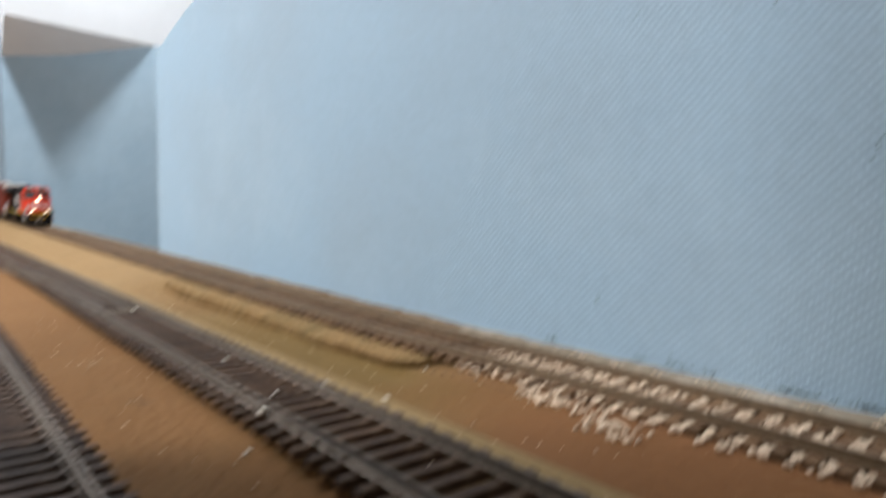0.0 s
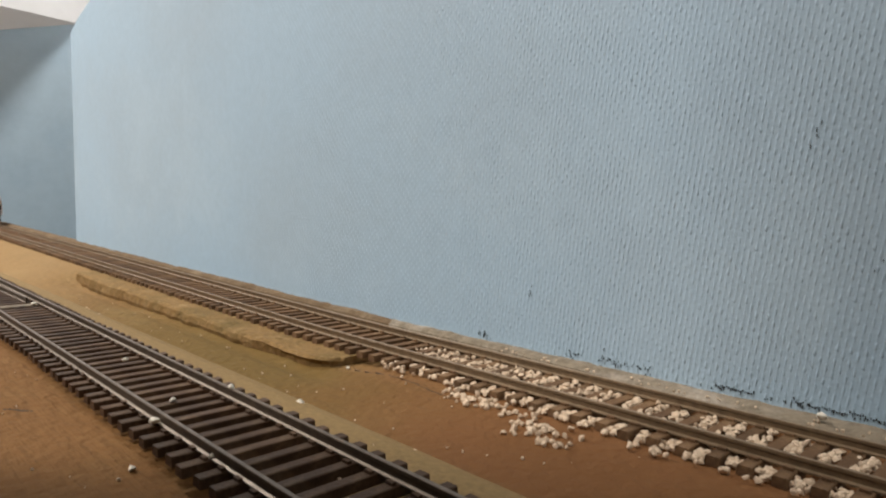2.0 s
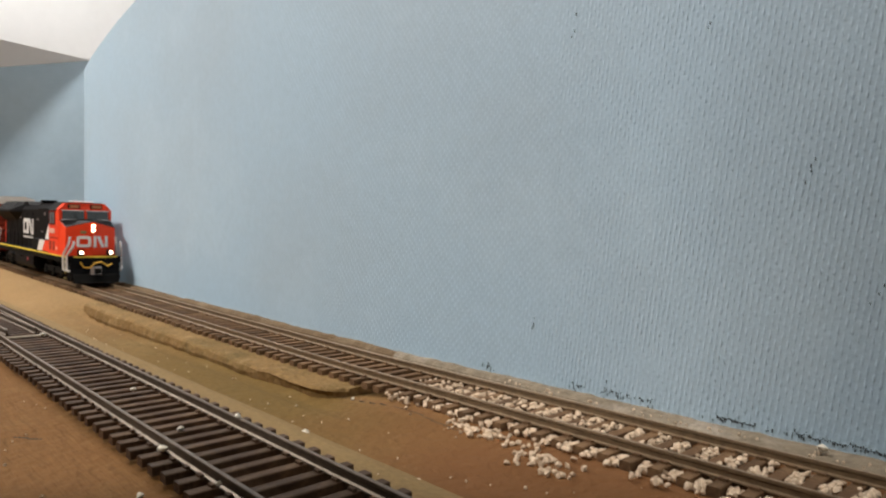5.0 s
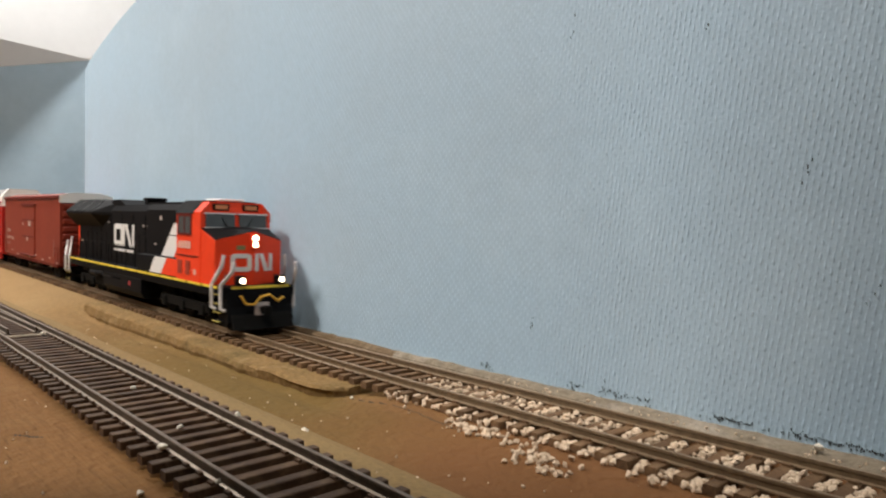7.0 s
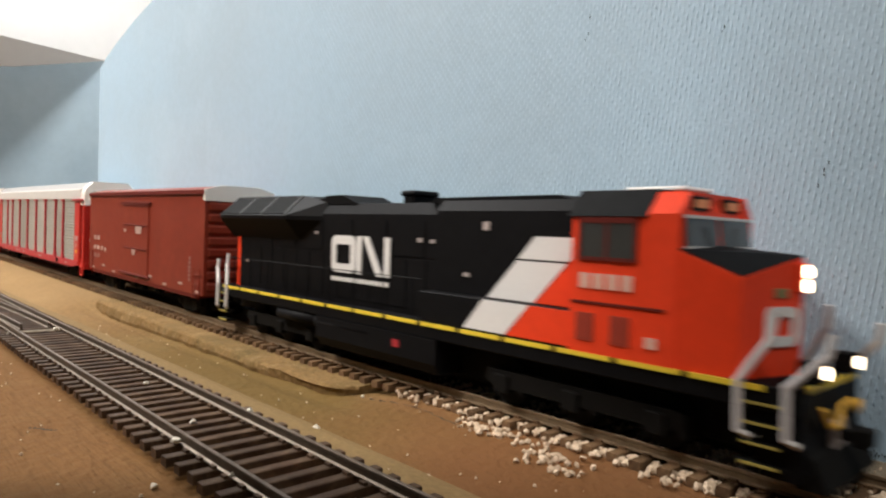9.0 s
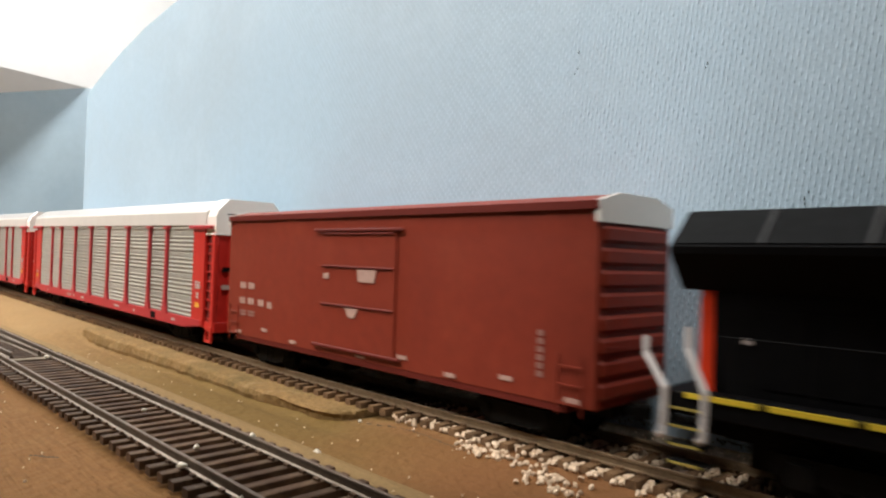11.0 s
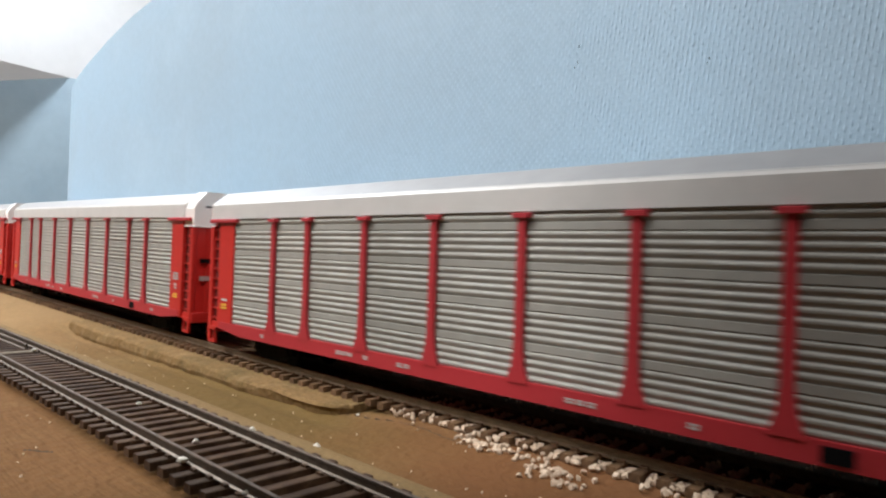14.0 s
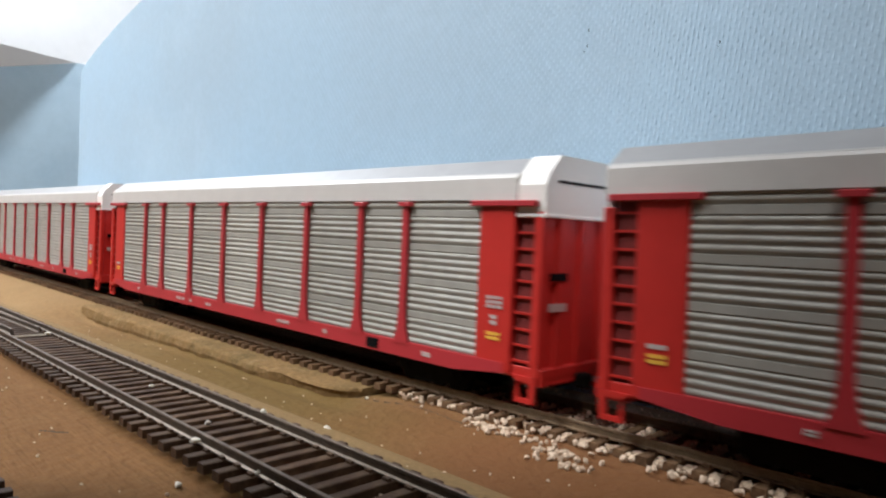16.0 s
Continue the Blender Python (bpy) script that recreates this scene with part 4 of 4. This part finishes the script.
                bm = tube([(e * (x + 1.6), s * 16.0, 8.6), (e * x, s * 17.3, 9.4), (e * (x - 0.3), s * 17.3, 18.4), (e * (x + 4.4 + 0.12 * q), s * 15.0, 26.2 - 0.2 * q), (e * (x + 4.8 + 0.12 * q), s * 14.4, 30.6 - 0.3 * q)], 0.8, 6)
                part("corner_handrail", bm, RAILWHITE, loco, "pale grey corner handrail")
        bm = bmesh.new()
        add_tube(bm, [(-106, s * 16.3, 29.5), (16, s * 16.3, 29.5)], 0.18, 5)
        for k in range(9):
            a = -104 + 14.6 * k
            add_tube(bm, [(a, s * 16.3, 18.0), (a, s * 16.3, 29.5)], 0.18, 5)
        part("side_handrail", bm, BLACK, loco)
    truck(loco, 68, (-22, 0, 22), 6.0, 12.0, DARK, True)
    truck(loco, -70, (-22, 0, 22), 6.0, 12.0, DARK, True)
    coupler(loco, 119, 1)
    coupler(loco, -119, -1)
    return loco


BOX_L = 90.0


def build_boxcar():
    car = tagged(new("boxcar"), "oxide-red model boxcar with a plug door and white-topped end", "freight car")
    L = BOX_L
    body = part("body", block(-L, L, -16.6, 16.6, 10.5, 55.2), OXIDE, car)
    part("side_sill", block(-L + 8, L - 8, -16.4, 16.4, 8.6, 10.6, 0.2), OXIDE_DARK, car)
    roof = part("roof", prism([(-17.2, 54.8), (-17.2, 56.4), (-9, 58.4), (9, 58.4), (17.2, 56.4), (17.2, 54.8)], "x", -L - 0.4, L + 0.4), OXIDE, car)
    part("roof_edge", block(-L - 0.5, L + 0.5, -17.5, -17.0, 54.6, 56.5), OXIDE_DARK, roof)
    for s in (-1, 1):
        y = s * 16.6
        door = part("plug_door", block(-21, 19, y - 0.7, y + 0.7, 12.0, 50.6, 0.25), OXIDE, car)
        for z in (49.0, 38.6, 26.3):
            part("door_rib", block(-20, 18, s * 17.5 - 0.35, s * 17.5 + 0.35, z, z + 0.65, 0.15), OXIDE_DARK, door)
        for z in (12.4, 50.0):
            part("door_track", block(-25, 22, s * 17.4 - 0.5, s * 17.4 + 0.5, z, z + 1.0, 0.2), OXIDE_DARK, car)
        yo = s * 17.4 + (0.1 if s > 0 else -0.1)
        part("door_plate", prism([(0, 38.3), (10, 38.3), (9, 34.5), (1, 34.5)], "y", yo - 0.15, yo + 0.15), PRINTOX, door)
        part("door_plate", prism([(-6, 26.0), (1, 26.0), (-1, 23.2), (-4, 23.2)], "y", yo - 0.15, yo + 0.15), PRINTOX, door)
        part("door_plate", block(-19, -16, yo - 0.15, yo + 0.15, 34.8, 36.6), PRINTOX, door)
        yp = y + (0.1 if s > 0 else -0.1)
        for x, w, z in ((-80, 5.0, 28.0), (-73.2, 5.2, 28.0), (-80, 4.8, 22.2), (-73.2, 5.0, 22.2), (-65.2, 4.6, 22.0), (-58.2, 3.8, 21.6)):
            bars("reporting_print", x, x + w, z, z + 3.4, yp, PRINTOX, car, 2)
        bars("small_print", -80, -67, 18.0, 20.4, yp, OXPRINT_FAINT, car, 2, rows=2)
        bars("small_print", 73, 75.6, 15.5, 27, yp, OXPRINT_FAINT, car, 1, rows=6)
        for k in range(9):
            x = -82 + 20.5 * k
            part("sill_mark", block(x, x + 4.2, yp - 0.2, yp + 0.1, 11.2 + (k % 2) * 2.2, 12.3 + (k % 2) * 2.2), PRINTOX, car)
        for e in (-1, 1):
            bm = bmesh.new()
            for q in (0, 7):
                add_tube(bm, [(e * (L - 3) - e * q, s * 17.3, 8.5), (e * (L - 3) - e * q, s * 17.3, 22)], 0.22, 5)
            for k in range(3):
                add_tube(bm, [(e * (L - 3), s * 17.3, 11 + 4.2 * k), (e * (L - 10), s * 17.3, 11 + 4.2 * k)], 0.22, 5)
            part("ladder", bm, OXIDE, car)
    for e in (-1, 1):
        for k in range(8):
            part("end_rib", block(e * L - 1.0, e * L + 1.0, -15.2, 15.2, 12.2 + 5.0 * k, 16.2 + 5.0 * k, 0.8), OXIDE, car)
        part("end_top", prism([(-17.3, 51.8), (-17.3, 56.6), (-9, 58.7), (9, 58.7), (17.3, 56.6), (17.3, 51.8)], "x", e * (L + 0.15) - 0.6, e * (L + 0.15) + 0.6), CAPWHITE, car, "white band over the car end")
        part("end_grab", tube([(e * (L + 1.6), -14, 24), (e * (L + 1.6), -8, 24)], 0.3), OXIDE_DARK, car)
        truck(car, e * (L - 27), (-10, 10), 5.0, 11.0)
        coupler(car, e * (L - 3), e)
    part("underframe", block(-L + 2, L - 2, -5, 5, 6.8, 9.4), DARK, car)
    bm = bmesh.new()
    add_cyl(bm, (12, -9, 7.4), "x", 2.6, 14, 12)
    add_box(bm, -20, -12, -13, -5, 5, 9.0, 0.3)
    part("brake_gear", bm, DARK, car)
    return car


RACK_L = 153.0
RACK_P = 131.3
POSTS = (-101.1, -79.0, -47.4, -15.8, 15.8, 47.4, 79.0, 101.1)


def corrugated(x0, x1, z0, z1, y, s):
    """A sheet with level ridges in groups of four, parted by flats with a fine groove."""
    prof, z, k = [], z0, 0
    while z < z1 - 2.0:
        if k % 5 == 4:
            prof += [(0.3, z), (0.3, z + 1.75), (-0.1, z + 1.85), (-0.1, z + 2.05)]
            z += 2.1
        else:
            prof += [(0.0, z), (0.27, z + 0.5), (0.37, z + 0.75), (0.37, z + 1.15), (0.27, z + 1.35), (0.0, z + 1.7)]
            z += 2.0
        k += 1
    prof += [(0.3, min(z, z1 - 0.1)), (0.3, z1)]
    bm = bmesh.new()
    lo = [bm.verts.new(Vector((x0, y + s * d, z)) * MM) for d, z in prof]
    hi = [bm.verts.new(Vector((x1, y + s * d, z)) * MM) for d, z in prof]
    back = [bm.verts.new(Vector((x, y - s * 0.8, z)) * MM) for x, z in ((x0, z0), (x1, z0), (x1, z1), (x0, z1))]
    for k in range(len(prof) - 1):
        bm.faces.new((lo[k], hi[k], hi[k + 1], lo[k + 1]))
    bm.faces.new(back)
    bmesh.ops.recalc_face_normals(bm, faces=bm.faces)
    return bm


def build_autorack():
    car = tagged(new("autorack_car"), "red model auto-carrier car with silver corrugated side panels and pale roof", "freight car", "auto-carrier cars")
    L, P, T = RACK_L, RACK_P, 55.4
    part("deck", block(-L, L, -16.2, 16.2, 10.0, 13.0, 0.2), RACKRED, car)
    part("centre_sill", block(-L + 4, L - 4, -5, 5, 6.6, 10.2), DARK, car)
    part("inner_core", block(-L + 4, L - 4, -14.6, 14.6, 12.8, T), DARK, car)
    for e in (-1, 1):
        part("end_bay", block(*sorted((e * (P - 2), e * (L - 3.9))), -15.2, 15.2, 12.7, T + 0.3), RACKRED, car)
    edges = (-P, *POSTS, P)
    for s in (-1, 1):
        y = s * 16.3
        part("side_sill", prism([(-P - 10, 10.6), (-P + 8, 8.6), (P - 8, 8.6), (P + 10, 10.6), (P + 10, 13.2), (-P - 10, 13.2)], "y", s * 16.8 - 0.7, s * 16.8 + 0.7), RACKPOST, car)
        for a, b in zip(edges, edges[1:]):
            part("side_panel", corrugated(a, b, 13.0, T + 0.6, y, s), SILVER, car)
        for x in POSTS:
            yy = s * 17.25
            bm = bmesh.new()
            add_prism(bm, [(x - 3.4, 12.6), (x + 3.4, 12.6), (x + 1.8, 17.0), (x + 1.25, 22.0), (x + 1.1, T - 1), (x - 1.1, T - 1), (x - 1.25, 22.0), (x - 1.8, 17.0)], "y", yy - 0.55, yy + 0.55)
            add_box(bm, x - 2.6, x + 2.6, s * 17.5 - 1.0, s * 17.5 + 1.0, T - 1.3, T + 0.1, 0.15)
            part("post", bm, RACKPOST, car)
        for e in (-1, 1):
            a, b = sorted((e * P, e * (P + 12.0)))
            end = part("end_panel", block(a, b, y - 0.9, y + 0.9, 10.6, T, 0.2), RACKRED, car)
            a2, b2 = sorted((e * (P - 3), e * (P + 19)))
            part("end_header", block(a2, b2, s * 17.2 - 1.2, s * 17.2 + 1.0, T - 1.2, T + 0.4, 0.2), RACKPOST, car)
            for k in range(10):
                part("rung", block(*sorted((e * (P + 12), e * (P + 18.3))), s * 15.9 - 0.35, s * 15.9 + 0.35, 14 + 4.15 * k, 14.55 + 4.15 * k), RACKRED, car)
            part("corner_post", block(*sorted((e * (P + 18.1), e * (P + 20.9))), s * 15.7 - 1.1, s * 15.7 + 1.1, 10.7, T - 2.5, 0.3), RACKRED, car)
            # sheet behind the rungs, with the recess shade in its colour
            part("ladder_bay", block(*sorted((e * (P + 12.05), e * (P + 18.2))), s * 15.0 - 0.3, s * 15.0 + 0.3, 11, T - 1), BAYSHADE, car)
            part("corner_step", prism([(e * (P + 14), 4.0), (e * (P + 20), 4.0), (e * (P + 20.5), 10.8), (e * (P + 12.5), 10.8), (e * (P + 14.6), 9.4), (e * (P + 18.6), 9.4), (e * (P + 18.6), 5.2), (e * (P + 15.2), 5.2), (e * (P + 14.6), 9.3)][::1], "y", s * 16.4 - 0.5, s * 16.4 + 0.5), RACKRED, car)
            yp = s * 17.3
            xa, xb = sorted((e * (P + 3.2), e * (P + 9.2)))
            bars("panel_print", xa, xb, 18.6, 21.0, yp, PRINTYELLOW, car, 1, rows=2)
            if e > 0:
                bars("panel_print", xa, xb, 27.0, 30.6, yp, PRINTGREY, car, 3, rows=3)
                bars("panel_print", xa + 1.5, xb - 1.5, 22.6, 25.6, yp, PRINTGREY, car, 1, rows=2)
            else:
                bars("panel_print", xa, xb, 21.8, 23.2, yp, PRINTGREY, car, 1, rows=1)
        ym = s * 17.55
        for x, w in ((-60, 9), (-46, 3), (-30, 6), (30, 9), (-108, 3), (60, 3), (86, 3), (110, 5)):
            bars("sill_print", x, x + w, 10.2, 11.6, ym, PRINTGREY, car, max(1, int(w / 3)), rows=2)
        part("sill_plate", block(85, 90.5, ym - 0.3, ym + 0.3, 9.4, 12.4), BLACK, car)
    # roof: pale sloping sides and a grey top
    roof = part("roof", prism([(-17.0, T + 0.5), (-16.6, T + 6.4), (-15.6, T + 7.6), (15.6, T + 7.6), (16.6, T + 6.4), (17.0, T + 0.5)], "x", -L + 1.2, P + 12), ROOFSILVER, car)
    part("roof_top", prism([(-15.9, T + 7.3), (-10.0, T + 12.0), (10.0, T + 12.0), (15.9, T + 7.3)], "x", -L + 1.2, P + 12), ROOFTOP, roof)
    for e in (-1, 1):
        if e > 0:
            part("end_cap", prism([(-16.4, T - 3.4), (-16.6, T + 4.4), (-15.4, T + 7.4), (-10.8, T + 12.3), (10.8, T + 12.3), (15.4, T + 7.4), (16.6, T + 4.4), (16.4, T - 3.4)], "x", P + 12.1, L - 0.5), CAPWHITE, car, "white roof end cap")
            part("cap_slot", block(L - 0.9, L - 0.35, -11.5, 11.5, T + 5.2, T + 5.9), BLACK, car)
            part("cap_rim", block(P + 11.9, L - 0.2, -16.9, 16.9, T - 3.9, T - 2.9, 0.2), CAPWHITE, car)
        else:
            part("end_gable", block(-L + 0.8, -L + 1.4, -15.2, 15.2, T - 3.4, T + 7.2), CAPWHITE, car, "white gable over the end door")
        outline = [(e * (L - 6), 14.6), (e * (L - 6), -14.6)]
        for q in range(6):
            d = 0.6 if q % 2 else 1.6
            outline += [(e * (L - d), -14.6 + 4.87 * q + 0.3), (e * (L - d), -14.6 + 4.87 * (q + 1) - 0.3)]
        bm = prism(outline, "z", 10.8, T - 3.4)
        door = part("end_door", bm, RACKRED, car)
        part("door_slot", block(*sorted((e * (L - 0.3), e * (L - 0.9))), -13, -6, 35.4, 37.4), BLACK, door)
        part("door_print", block(*sorted((e * (L - 0.3), e * (L - 0.9))), -13, -6, 27.5, 29.5), PRINTGREY, door)
        part("end_platform", block(*sorted((e * (L - 8), e * L)), -16.2, 16.2, 8.6, 10.8, 0.2), RACKRED, car)
        truck(car, e * 108, (-10, 10), 4.7, 11.0)
        coupler(car, e * (L - 4), e)
    return car


def taller(car, factor):
    done = set()
    for ob in car.children_recursive:
        if ob.type == "MESH" and not any(k in ob.name for k in ("truck", "side_frame", "wheelset", "coupler")) and ob.data.name not in done:
            done.add(ob.data.name)
            ob.data.transform(Matrix.Diagonal((1, 1, factor, 1)))


LOCO = build_locomotive()
taller(LOCO, 1.05)
BOXCAR = build_boxcar()
taller(BOXCAR, 1.055)
RACK = build_autorack()
RACKS = [(RACK, -482.0)]
for k in range(3):
    RACKS.append((None, -482.0 - 322 * (k + 1)))
rack_wheels = [w for w in WHEELS if w[0].parent.parent == RACK]
for k in range(1, 4):
    twin = copy_thing(RACK, pose(0, 0, 0))
    RACKS[k] = (twin, RACKS[k][1])
    i = 0
    for t in twin.children:
        for w in t.children:
            if w.name.startswith("wheelset"):
                WHEELS.append((w, w.matrix_basis.translation.x / MM, 4.7))

# ---- movement ----
# Seconds and the locomotive's middle along the track (millimetres).
TRAIN = [
    (0.0, -1215), (3.0, -856), (5.5, -555), (7.0, -384), (9.0, -163), (12.5, 209), (14.5, 408), (16.0, 547),
]


def train_at(t):
    return float(np.interp(t, [a for a, _ in TRAIN], [b for _, b in TRAIN]))


def motions():
    for car, off in ((LOCO, 0.0), (BOXCAR, -225.0), *RACKS):
        rows = []
        for k in range(33):
            x = train_at(0.5 * k) + off
            fore, aft = rise(x + 75), rise(x - 75)
            rows.append((0.5 * k, pose(x * MM, MAIN_Y * MM, (4.5 + 0.5 * (fore + aft)) * MM, 0, math.degrees(math.atan2(aft - fore, 150.0)), 0)))
        walk(car, rows)
    # wheels roll without slipping
    steps = [k / FPS for k in range(16 * FPS + 1)]
    for w, a, r in WHEELS:
        rows = []
        for t in steps:
            ang = math.degrees((train_at(t) - train_at(0.0)) / r)
            rows.append((t, pose(a * MM, 0, r * MM) @ pose(0, 0, 0, 0, ang, 0)))
        walk(w, rows)


motions()
